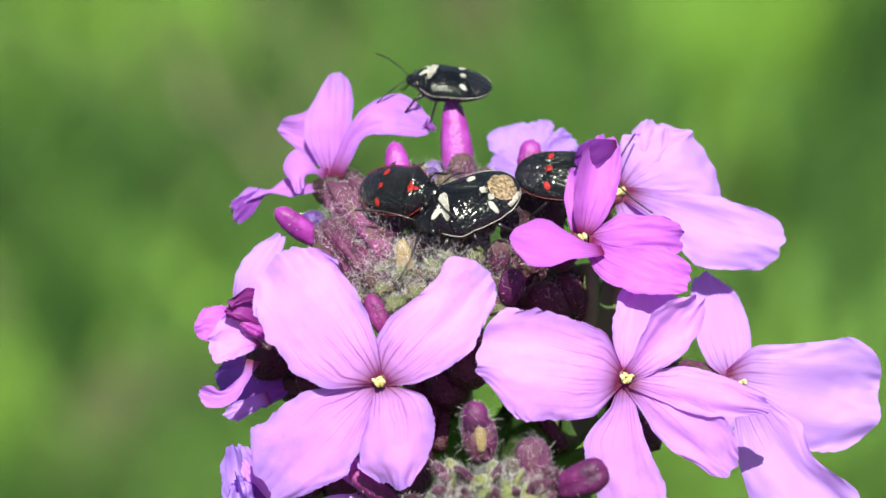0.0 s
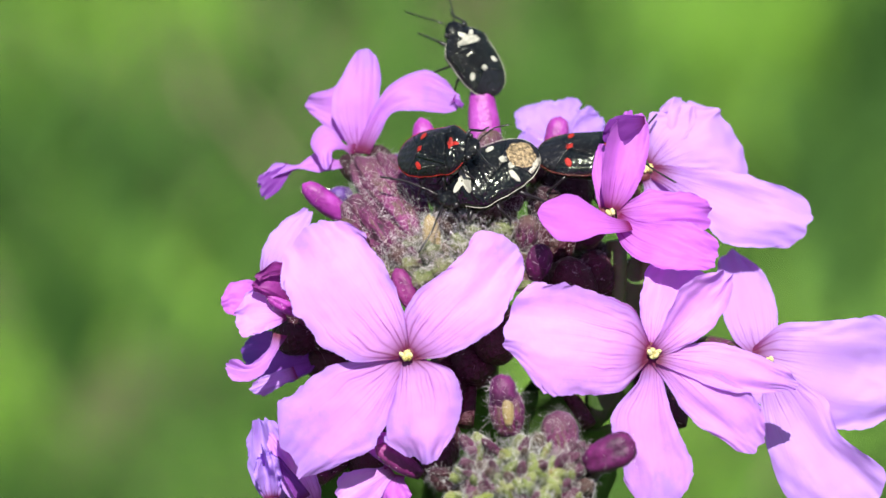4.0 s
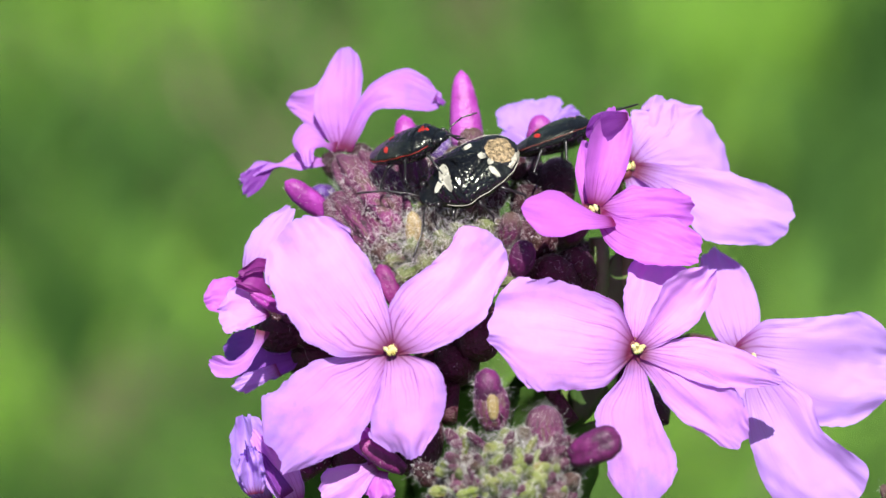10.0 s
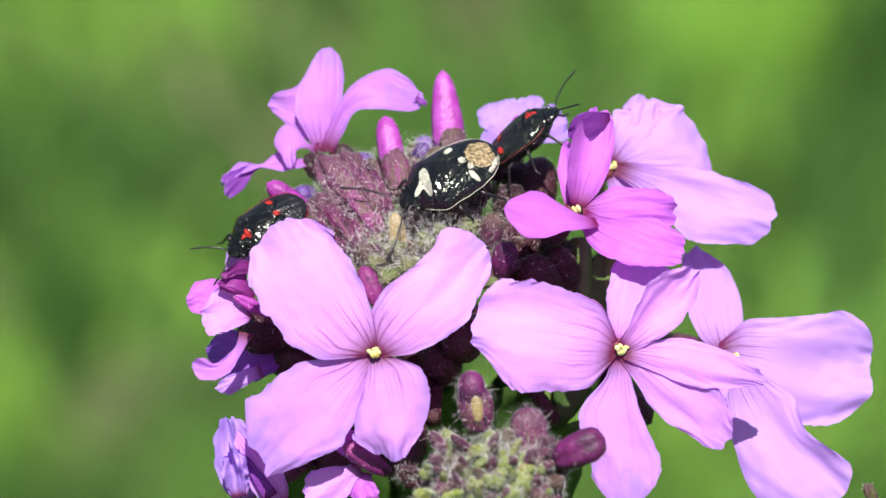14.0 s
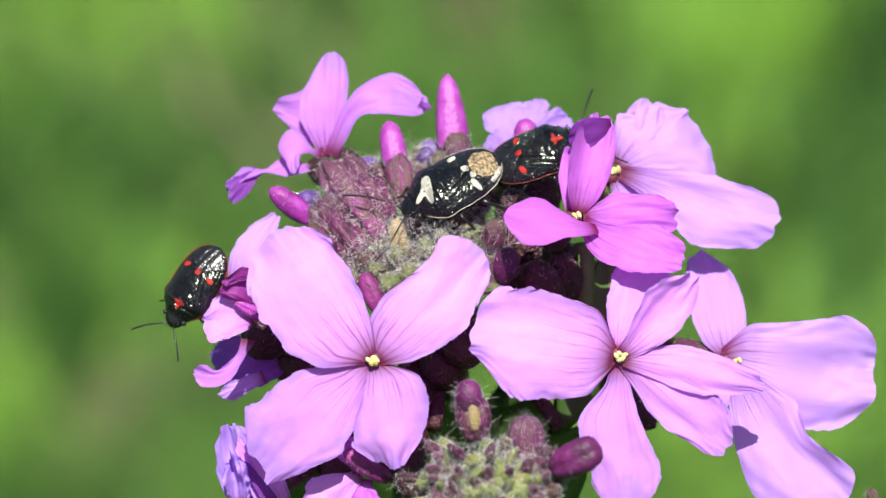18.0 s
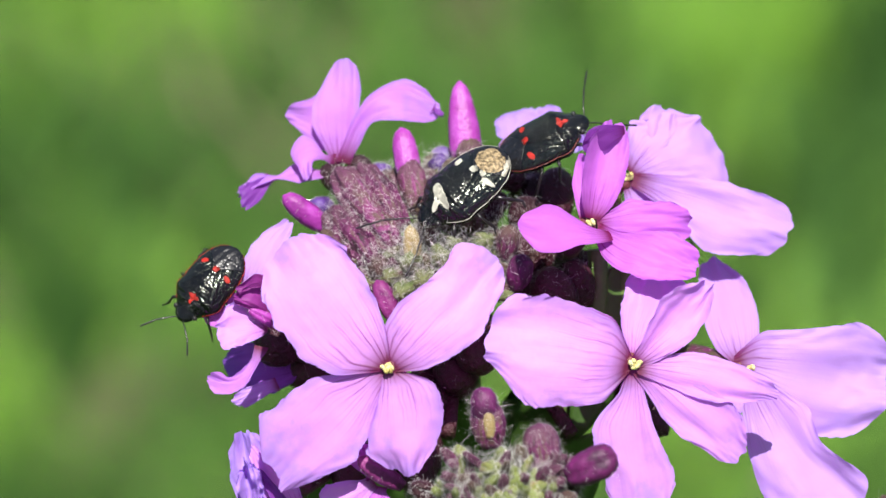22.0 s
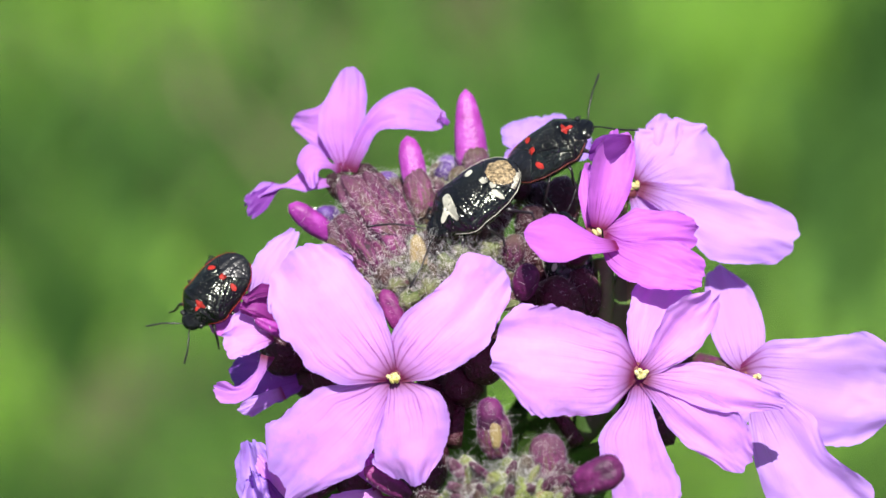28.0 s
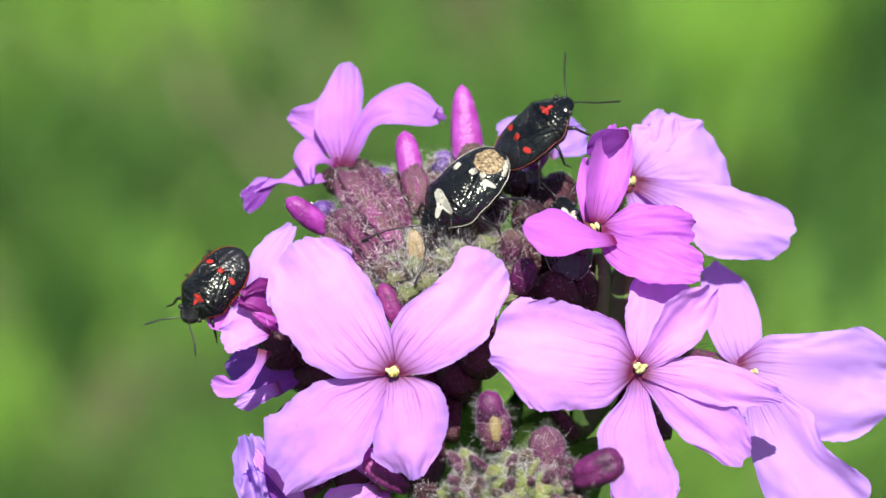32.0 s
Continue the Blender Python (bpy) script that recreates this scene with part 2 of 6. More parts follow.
def loft(bm, rings, cap=True):
    """Join rings of points, equal in number, into a closed skin."""
    rows = [[bm.verts.new(p) for p in r] for r in rings]
    n = len(rows[0])
    for a, b in zip(rows, rows[1:]):
        for i in range(n):
            bm.faces.new((a[i], a[(i + 1) % n], b[(i + 1) % n], b[i]))
    if cap:
        bm.faces.new(rows[0][::-1])
        bm.faces.new(rows[-1])
    return rows


def tube(bm, points, radii, sides=8):
    """A round limb through the points (mm)."""
    pts = [Vector(p) for p in points]
    rings = []
    for i, p in enumerate(pts):
        a, s, q = frame_of(pts[min(i + 1, len(pts) - 1)] - pts[max(i - 1, 0)])
        r = radii[i] if isinstance(radii, (list, tuple)) else radii
        rings.append([(p + (s * math.cos(k) + q * math.sin(k)) * r) * MM for k in (2 * math.pi * j / sides for j in range(sides))])
    loft(bm, rings)


def curve3(a, b, c, n):
    a, b, c = Vector(a), Vector(b), Vector(c)
    return [a * (1 - s) ** 2 + b * 2 * s * (1 - s) + c * s * s for s in (i / n for i in range(n + 1))]


def fuzz(bm, spots, length, rnd, thick=0.007, lean=0.95):
    """Fine hairs on spots (place, outward), in mm."""
    for p, d in spots:
        v = (d + Vector([rnd.gauss(0, lean) for _ in range(3)])).normalized()
        ln = length * rnd.uniform(0.5, 1.3)
        s = v.cross(Vector([rnd.gauss(0, 1) for _ in range(3)])).normalized() * thick
        mid = p + v * ln * 0.55 + s * rnd.uniform(-2.5, 2.5)
        tip = p + v * ln + Vector([rnd.gauss(0, 0.24) for _ in range(3)]) * ln
        a, b = bm.verts.new((p - s) * MM), bm.verts.new((p + s) * MM)
        c, e = bm.verts.new((mid + s * 0.8) * MM), bm.verts.new((mid - s * 0.8) * MM)
        t = bm.verts.new(tip * MM)
        bm.faces.new((a, b, c, e))
        bm.faces.new((e, c, t))


# ---- the plant: one swaying thing ----
BASE = Matrix.Translation((0.002, 0.004, 0))
TO_HEAD = BASE.inverted() @ HEAD
plant = tagged(new("flowering_plant"), "hairy meadow plant with lilac four-petalled flowers and purple buds", "plant")
plant.matrix_basis = BASE


def on_plant(name, bm, material, label=""):
    ob = part(name, bm, material, plant, label)
    ob.matrix_basis = TO_HEAD
    return ob


def bud(name, base, tip, r, material, hairs=0, label="", lobes=0.10, ending=0.75, hair=0.45, seed=1, fat=0.45, uneven=0.0):
    """A four-ribbed bud from base to tip (mm), with hairs of its own."""
    rnd = random.Random(seed * 31 + int(base[0] * 10))
    base, tip = Vector(base), Vector(tip)
    a, s, q = frame_of(tip - base)
    ln = (tip - base).length
    bm = bmesh.new()
    rings, spots = [], []
    n = 13
    layer = bm.loops.layers.uv.new("UVMap")
    turn = rnd.uniform(0, 1.5)
    for i in range(n + 1):
        f = i / n
        prof = (0.55 + 0.45 * math.sin(min(f / fat, 1) * math.pi / 2)) * (1 - max(0, (f - fat) / (1 - fat)) ** (1 + 2.2 * ending)) ** 0.5
        prof = max(prof, 0.05)
        ring = []
        for j in range(24):
            k = 2 * math.pi * j / 24 + turn + 0.15 * f
            rr = r * prof * (1 + lobes * 0.5 - 1.9 * lobes * (1 - abs(math.sin(2 * k))) ** 2.5 + rnd.uniform(-0.035, 0.035))
            d = s * math.cos(k) + q * math.sin(k)
            rr *= 1 + uneven * noise.noise((base + a * (ln * f) + d * r) * 1.4)
            p = base + a * (ln * f) + d * rr
            ring.append(p * MM)
        rings.append(ring)
    spot_of = {v: (j / 24, i / n) for i, row in enumerate(loft(bm, rings)) for j, v in enumerate(row)}
    for f in bm.faces:
        wrap = max(spot_of[v][0] for v in f.verts) > 0.9 and len(f.verts) == 4
        for lp in f.loops:
            u, w = spot_of[lp.vert]
            lp[layer].uv = (1.0 if wrap and u < 0.1 else u, w)
    ob = on_plant(name, bm, material, label)
    if hairs:
        hb = bmesh.new()
        for share, long, thin, lean in ((1.2, 0.42, 0.0065, 1.5), (0.6, 1.3, 0.0062, 1.1)):
            spots = []
            for _ in range(int(hairs * share)):
                f, k = rnd.random() ** 0.8, rnd.uniform(0, 6.283)
                prof = (0.55 + 0.45 * math.sin(min(f / fat, 1) * math.pi / 2)) * (1 - max(0, (f - fat) / (1 - fat)) ** (1 + 2.2 * ending)) ** 0.5
                d = s * math.cos(k) + q * math.sin(k)
                spots.append((base + a * (ln * f) + d * (r * prof * 0.97), d + a * 0.4 * f))
            fuzz(hb, spots, hair * long, rnd, thin, lean)
        tagged(part("hairs", hb, HAIR, ob, "short white hairs", smooth=False), kind="stuff")
    return ob


def profile(widths, n=60):
    """Half widths at five stations, made into a smooth row from the claw to the tip."""
    f = np.interp(np.linspace(0, 1, n + 1), (0, 0.15, 0.35, 0.55, 0.75, 0.92, 1.0), (0.5, *widths, widths[-1]))
    for _ in range(5):
        f[1:-1] = f[:-2] * 0.25 + f[1:-1] * 0.5 + f[2:] * 0.25
    return f


def petal(flower, base, tip, left, right, facing=(0, 0, 1), bend=(0, 0, 0), material=None,
          cup=0.0, ruffle=0.5, curl=0.0, fold=0.0, notch=0.0, label="", seed=0, rough_edge=0.08, ends=(0, 0, 0, 0, 0)):
    """One petal from its claw to its tip (mm). left, right: half widths at five stations; bend: how far the middle lies off the
    straight line; cup: how far the sides rise; fold: how far one side is folded over; curl: how far the tip rolls back; notch: the dent at the tip; ends: how much
    longer the petal is from one side to the other."""
    b, e = Vector(base), Vector(tip)
    c = (b + e) / 2 + Vector(bend)
    ns, nx = 46, 32
    lw, rw = profile(left), profile(right)
    off = Vector((seed * 7.31 + b.x, seed * 3.7 + b.y, seed * 1.9))
    top, uvs = [], []
    for i in range(ns + 1):
        row = []
        for j in range(nx + 1):
            x = 2 * j / nx - 1
            # each strip of the petal ends where the rounded tip ends
            s = i / ns * (1 - 0.20 * (1 - (1 - min(1, abs(x)) ** 2.3) ** 0.5))
            p = b * (1 - s) ** 2 + c * 2 * s * (1 - s) + e * s * s
            t = ((c - b) * (1 - s) + (e - c) * s).normalized()
            n0 = Vector(facing)
            n0 = (n0 - t * n0.dot(t)).normalized()
            side = n0.cross(t).normalized()
            half = float(np.interp(s * 60, range(61), lw if x < 0 else rw))
            wob = noise.noise(Vector((s * 6, 3 if x < 0 else 9, 0)) + off) + 0.5 * noise.noise(Vector((s * 17, 4 if x < 0 else 8, 0)) + off) + 0.3 * noise.noise(Vector((s * 42, 4 if x < 0 else 8, 0)) + off)
            half *= 1 + rough_edge * 2.2 * wob * s * max(0, abs(x) - 0.4) / 0.6
            q = p + side * (x * half)
            lift = cup * x * x * half * 0.5 + fold * max(0, x) ** 2 * half
            lift += ruffle * noise.noise(Vector((x * 1.3, s * 1.8, 0)) + off) * s * 1.5
            lift += 0.6 * ruffle * noise.noise(Vector((x * 3.0, s * 3.0, 2)) + off) * s * s * (0.3 + abs(x))
            lift += 0.30 * ruffle * noise.noise(Vector((x * 7, s * 8, 4)) + off) * max(abs(x) ** 3, s ** 4)
            lift += 0.016 * noise.noise(Vector((x * 8, s * 2.4, 6)) + off) * min(1, s * 2)
            lift += 0.05 * noise.noise(q * 0.9 + off) * min(1, s * 2)
            lift -= curl * s ** 3
            q = q + n0 * lift
            q = q - t * (notch * (1 - abs(x)) ** 1.5 * max(0, s - 0.6) / 0.4)
            q = q + t * (float(np.interp(x, (-1, -0.5, 0, 0.5, 1), ends)) * s * s)
            if s > 0.6:
                q = q + t * ((0.30 * noise.noise(Vector((x * 2.6, 5, 1)) + off) + 0.12 * noise.noise(Vector((x * 8, 5, 7)) + off)) * (s - 0.6) * 2.5 * min(1.4, rough_edge / 0.07))
            row.append((q, n0))
            uvs.append((j / nx, s))
        top.append(row)
    bm = bmesh.new()
    layer = bm.loops.layers.uv.new("UVMap")
    up = [[bm.verts.new(q * MM) for q, n in r] for r in top]
    grid = {}
    for i in range(ns + 1):
        for j in range(nx + 1):
            grid[up[i][j]] = uvs[i * (nx + 1) + j]
    for i in range(ns):
        for j in range(nx):
            bm.faces.new((up[i][j], up[i][j + 1], up[i + 1][j + 1], up[i + 1][j]))
    for f in bm.faces:
        for lp in f.loops:
            lp[layer].uv = grid[lp.vert]
    return part("petal", bm, material or LILAC, flower, label)


def flower(centre, foot, r=0.75, label="lilac four-petalled flower", material=None, anthers=0, hairs=60, seed=1):
    """The calyx tube of a flower, from its pedicel's foot to its throat; petals and anthers are added to it."""
    rnd = random.Random(seed)
    bm = bmesh.new()
    c, f = Vector(centre), Vector(foot)
    pts = [f, f.lerp(c, 0.3), f.lerp(c, 0.45), f.lerp(c, 0.76), f.lerp(c, 0.87)]
    tube(bm, pts, [r * 0.4, r * 0.45, r * 1.1, r * 1.0, r * 0.35], 12)
    ob = on_plant("flower", bm, material or CALYX, label)
    a, s, q = frame_of(c - f)
    hb = bmesh.new()
    spots = []
    for _ in range(int(hairs * 1.7)):
        k, g = rnd.uniform(0, 6.283), rnd.uniform(0.1, 0.85)
        d = s * math.cos(k) + q * math.sin(k)
        spots.append((f.lerp(c, g) + d * r * (0.45 if g < 0.4 else 1.0), d))
    if hairs:
        fuzz(hb, spots, 0.4, rnd)
        tagged(part("hairs", hb, HAIR, ob, "short white hairs", smooth=False), kind="stuff")
    if anthers:
        tb = bmesh.new()
        tube(tb, [f.lerp(c, 0.86), f.lerp(c, 0.95), c - (c - f).normalized() * 0.12], [0.45, 0.62, 0.3], 12)
        part("throat", tb, THROAT, ob, "dark maroon throat")
    for i in range(anthers):
        ab = bmesh.new()
        k = 2 * math.pi * i / max(1, anthers - 1) + 0.4
        rad = 0.0 if i == anthers - 1 else rnd.uniform(0.20, 0.36)
        p = c + Vector((math.cos(k) * rad, math.sin(k) * rad * 0.75, 0.15 + rnd.uniform(0, 0.25)))
        bmesh.ops.create_icosphere(ab, subdivisions=2, radius=1.0,
                                   matrix=Matrix.Translation(p * MM) @ pose(0, 0, 0, rnd.uniform(-40, 40), rnd.uniform(-40, 40), rnd.uniform(0, 180))
                                   @ Matrix.Diagonal((rnd.uniform(0.00024, 0.00032), 0.00016, 0.00016, 1)))
        part("anther", ab, POLLEN, ob, "yellow pollen-dusted anther")
    return ob


CORE = (-1.56, -1.18, -9.0)

# Broad flower that faces the lens.
fl = flower((-4.75, -7.51, 8.4), (-2.11, -4.60, 0.0), anthers=6, seed=3)
petal(fl, (-4.93, -7.44, 8.3), (-11.29, 1.13, 8.0), (1.45, 2.31, 2.52, 2.75, 2.17), (3.10, 4.05, 4.12, 3.99, 3.30), (0.0, 0.1, 1), (-0.3, 0.1, 0.8), curl=0.5, ruffle=0.5, seed=1)
petal(fl, (-4.56, -7.44, 8.3), (2.54, -0.19, 8.0), (1.76, 2.49, 2.79, 2.23, 1.60), (2.27, 2.74, 2.31, 2.45, 2.84), (0.05, 0.1, 1), (0.15, 0.0, 0.8), curl=0.5, seed=2)
petal(fl, (-4.97, -7.63, 8.1), (-12.45, -15.45, 7.0), (1.36, 3.14, 3.42, 3.79, 2.3), (1.12, 2.3, 2.75, 2.1, 1.3), (-0.1, -0.05, 1), (0.1, 0.2, 0.6), curl=0.4, seed=3, ends=(0.2, -0.55, -0.5, 0.35, 0.2))
petal(fl, (-4.60, -7.67, 8.2), (-3.62, -14.67, 7.8), (0.78, 1.40, 2.02, 2.47, 1.33), (2.74, 3.24, 3.16, 2.60, 1.51), (0.0, -0.1, 1), (0.0, 0.0, 0.7), curl=0.3, seed=4)
# Its neighbour.
fl = flower((11.66, -7.23, 7.4), (6.92, -4.61, -1.0), anthers=6, seed=5)
petal(fl, (11.44, -7.31, 7.3), (1.71, -6.19, 8.6), (2.85, 3.36, 3.81, 3.83, 3.62), (2.72, 3.36, 3.46, 3.02, 1.42), (-0.15, 0.0, 1), (0.2, 0.1, 0.6), curl=0.4, ruffle=0.7, rough_edge=0.085, seed=5)
petal(fl, (11.64, -6.98, 6.8), (13.36, -0.84, 2.0), (0.83, 1.35, 1.76, 2.08, 2.31), (0.77, 1.41, 1.62, 1.76, 1.29), (0.0, 0.1, 1), (-0.2, 0.0, 0.4), seed=6)
petal(fl, (11.81, -7.12, 7.4), (16.77, -1.96, 7.6), (0.9, 1.3, 1.5, 1.25, 0.8), (0.8, 1.5, 1.95, 1.9, 1.3), (0.15, -0.1, 1), (0.2, -0.1, 0.4), cup=0.3, ruffle=0.6, seed=7)
petal(fl, (11.89, -7.42, 7.4), (21.44, -9.37, 6.2), (0.88, 1.38, 1.62, 1.25, 0.64), (0.81, 1.58, 1.49, 1.18, 0.85), (0.05, 0.15, 1), (0.2, 0.45, 0.8), curl=0.4, seed=8)
petal(fl, (11.86, -7.54, 7.2), (18.87, -13.67, 6.2), (0.81, 1.44, 1.61, 1.28, 1.10), (0.9, 1.8, 2.3, 2.45, 1.65), (0.1, -0.1, 1), (0.2, 0.0, 0.7), curl=0.3, seed=9)
petal(fl, (11.64, -7.65, 7.0), (12.37, -17.55, 6.4), (1.01, 3.06, 3.17, 2.22, 2.13), (0.65, 1.04, 1.78, 2.23, 1.98), (0.0, -0.15, 1), (-0.2, 0.0, 0.6), curl=0.3, ruffle=0.5, seed=10)
# Half-turned magenta flower above it.
fl = flower((8.75, 2.13, 3.0), (6.22, -1.16, -5.0), label="magenta flower turned to the side", anthers=2, seed=7)
petal(fl, (8.91, 2.44, 2.8), (10.61, 8.94, 1.8), (1.10, 1.45, 1.50, 1.36, 1.20), (1.10, 1.55, 1.75, 1.60, 1.18), (0.3, 0.0, 1), (-0.2, 0.1, 0.5), MAGENTA, cup=0.9, ruffle=0.3, seed=11)
petal(fl, (8.62, 2.52, 2.2), (8.03, 6.81, 1.0), (0.33, 0.51, 0.65, 0.75, 0.92), (0.50, 0.53, 0.54, 0.32, 0.12), (-0.3, 0.0, 1), (-0.25, 0.0, 0.3), MAGENTA, cup=0.6, ruffle=0.2, seed=12)
petal(fl, (10.2, 1.35, 4.1), (4.0, 2.35, 5.4), (0.70, 1.70, 2.45, 2.39, 1.30), (0.80, 1.10, 1.95, 2.35, 1.64), (-0.1, 0.7, 0.7), (0.0, -0.3, 0.9), MAGENTA, cup=-0.3, ruffle=0.25, rough_edge=0.03, seed=13)
# Folded tip: its weaker light is put into the UNDERSIDE colour.
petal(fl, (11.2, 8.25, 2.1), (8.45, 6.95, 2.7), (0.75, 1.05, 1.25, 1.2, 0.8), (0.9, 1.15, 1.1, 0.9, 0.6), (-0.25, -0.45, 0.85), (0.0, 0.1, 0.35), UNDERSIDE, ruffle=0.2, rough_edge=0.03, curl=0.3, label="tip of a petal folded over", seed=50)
petal(fl, (9.29, 2.13, 2.8), (15.79, 2.44, 2.2), (0.96, 1.10, 1.17, 1.26, 1.54), (0.79, 1.54, 1.17, 1.15, 0.94), (0.2, 0.2, 1), (0.1, 0.2, 0.6), MAGENTA, curl=0.4, seed=14)
petal(fl, (9.28, 1.75, 3.3), (15.95, -0.91, 5.6), (1.61, 2.19, 2.16, 1.47, 1.04), (0.40, 0.96, 1.71, 1.88, 1.51), (0.1, 0.3, 1), (0.0, -0.1, 0.7), MAGENTA, curl=0.5, seed=15)
# Large pale flower behind it.
fl = flower((11.57, 5.28, -4.5), (7.45, 0.00, -8.0), anthers=3, seed=9)
petal(fl, (11.80, 5.51, -4.5), (16.81, 9.33, -5.5), (1.14, 2.21, 3.40, 4.59, 4.27), (2.04, 3.13, 1.99, 2.06, 0.96), (0.1, 0.2, 1), (0.2, 0.1, 0.5), curl=0.6, ruffle=0.8, seed=16, material=PALE)
petal(fl, (11.95, 5.12, -4.4), (22.81, 1.62, -3.0), (1.04, 2.25, 3.30, 2.83, 2.26), (0.80, 1.29, 1.62, 1.81, 1.85), (0.1, 0.1, 1), (0.2, 0.25, 0.7), curl=0.6, ruffle=0.6, seed=17, material=PALE)
petal(fl, (11.65, 4.89, -4.6), (14.77, 0.78, -5.0), (0.91, 1.68, 2.28, 2.40, 2.04), (0.91, 1.68, 2.28, 2.40, 2.04), (0.1, 0.1, 1), (0, 0, 0.5), curl=0.4, seed=18, material=PALE)
petal(fl, (11.96, 5.44, -4.8), (14.31, 10.10, -5.2), (0.42, 0.77, 1.04, 1.10, 0.94), (0.57, 1.05, 1.42, 1.50, 1.27), (0.0, 0.2, 1), (0.5, 0, 0.4), curl=0.4, seed=19, material=PALE)
# Pale flower low down on the far side of the neighbour.
fl = flower((19.67, -7.76, -0.6), (12.86, -6.23, -6.0), anthers=2, seed=11)
petal(fl, (19.21, -7.45, -0.5), (17.42, 0.00, -7.0), (1.39, 1.78, 1.82, 1.53, 0.74), (1.51, 1.91, 1.80, 1.55, 1.37), (0.0, 0.1, 1), (0.4, 0.0, 0.6), curl=0.4, seed=20, rough_edge=0.03, ruffle=0.3, material=PALE)
petal(fl, (18.67, -7.37, -0.5), (29.66, -8.61, -0.6), (1.5, 3.3, 4.35, 4.25, 3.1), (2.35, 2.7, 3.1, 3.7, 3.0), (0.1, 0.05, 1), (0.0, 0.1, 0.7), curl=0.6, ruffle=0.9, notch=0.5, seed=21, rough_edge=0.03, material=PALE)
petal(fl, (19.66, -8.14, -0.4), (26.40, -17.79, 1.0), (1.62, 2.74, 3.57, 3.82, 2.77), (1.3, 2.3, 1.5, 2.25, 3.03), (0.0, -0.1, 1), (-0.4, -0.2, 0.7), curl=0.5, ruffle=0.8, seed=22, rough_edge=0.03, material=PALE)
petal(fl, (19.10, -8.02, 1.6), (16.84, -10.71, 1.0), (0.68, 1.26, 1.71, 1.80, 1.53), (0.68, 1.26, 1.71, 1.80, 1.53), (0.0, 0.0, 1), (0, 0, 0.4), seed=23, rough_edge=0.03, ruffle=0.3, material=PALE)
# Flower at the top, seen from the side.
fl = flower((-8.36, 6.52, -6.5), (-4.83, 1.56, -7.0), r=1.5, label="lilac flower seen from the side", hairs=420, seed=13)
petal(fl, (-8.21, 6.21, -6.6), (-8.00, 13.50, -8.1), (0.75, 1.05, 1.21, 1.28, 1.16), (1.16, 2.09, 2.10, 1.36, 0.85), (0.1, 0.1, 1), (0.05, 0.0, 0.7), seed=24, ruffle=0.25, rough_edge=0.03, material=ORCHID)
petal(fl, (-7.36, 8.32, -7.3), (-12.23, 9.90, -8.3), (2.94, 3.24, 2.34, 1.18, 0.83), (1.94, 1.75, 1.42, 0.86, 0.55), (-0.2, 0.2, 1), (0.2, 0.0, 0.4), curl=0.5, seed=25, ruffle=0.3, rough_edge=0.03, material=ORCHID)
petal(fl, (-7.97, 6.28, -6.2), (-1.27, 9.72, -6.7), (0.79, 0.69, 1.31, 1.59, 1.30), (0.35, 0.61, 1.12, 1.98, 1.23), (0.1, 0.5, 0.85), (-2.0, 4.4, 0.5), seed=26, rough_edge=0.03, material=ORCHID)
petal(fl, (-8.51, 6.44, -6.0), (-10.50, 5.10, -4.6), (0.12, 2.07, 1.55, 0.48, 0.30), (0.16, 0.24, 0.43, 0.55, 0.56), (-0.3, 0.3, 1), (-1.6, 1.5, 0.5), cup=-0.4, seed=27, ruffle=0.2, rough_edge=0.03, material=ORCHID)
petal(fl, (-8.59, 5.58, -6.2), (-15.35, 4.18, -5.8), (0.12, 1.25, 0.16, 1.22, 0.58), (0.64, 0.99, 0.16, 0.28, 0.24), (-0.3, 0.7, 0.7), (-0.2, 1.0, 0.2), curl=0.3, seed=28, ruffle=0.3, material=ORCHID)
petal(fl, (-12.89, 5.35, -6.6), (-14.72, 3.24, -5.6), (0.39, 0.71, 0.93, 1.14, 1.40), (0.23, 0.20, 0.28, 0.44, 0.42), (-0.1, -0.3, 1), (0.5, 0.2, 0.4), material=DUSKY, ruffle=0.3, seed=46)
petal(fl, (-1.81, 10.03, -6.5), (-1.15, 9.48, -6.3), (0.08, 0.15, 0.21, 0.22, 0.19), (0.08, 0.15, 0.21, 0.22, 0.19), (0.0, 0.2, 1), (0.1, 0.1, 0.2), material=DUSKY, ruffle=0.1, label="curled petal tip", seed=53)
# Flower on the far side, at the top; its bluish shade is in the petal colour.
fl = flower((5.70, 6.98, -9.0), (3.15, 3.14, -9.0), seed=15, hairs=40)
petal(fl, (5.51, 6.98, -9.0), (4.54, 10.30, -10.0), (0.91, 1.68, 2.28, 2.40, 2.04), (0.91, 1.68, 2.28, 2.40, 2.04), (0.0, 0.2, 1), (-0.2, 0, 0.4), curl=0.5, ruffle=0.6, seed=29, material=HAZY)
petal(fl, (6.10, 7.14, -9.2), (8.82, 8.89, -10.0), (0.53, 0.98, 1.33, 1.40, 1.19), (0.53, 0.98, 1.33, 1.40, 1.19), (0.1, 0.2, 1), (0, 0.1, 0.4), curl=0.4, seed=30, material=HAZY)
petal(fl, (5.50, 6.66, -8.6), (2.45, 6.98, -9.0), (0.53, 0.98, 1.33, 1.40, 1.19), (0.53, 0.98, 1.33, 1.40, 1.19), (-0.1, 0.3, 1), (0, 0, 0.4), curl=0.4, seed=31, material=HAZY)
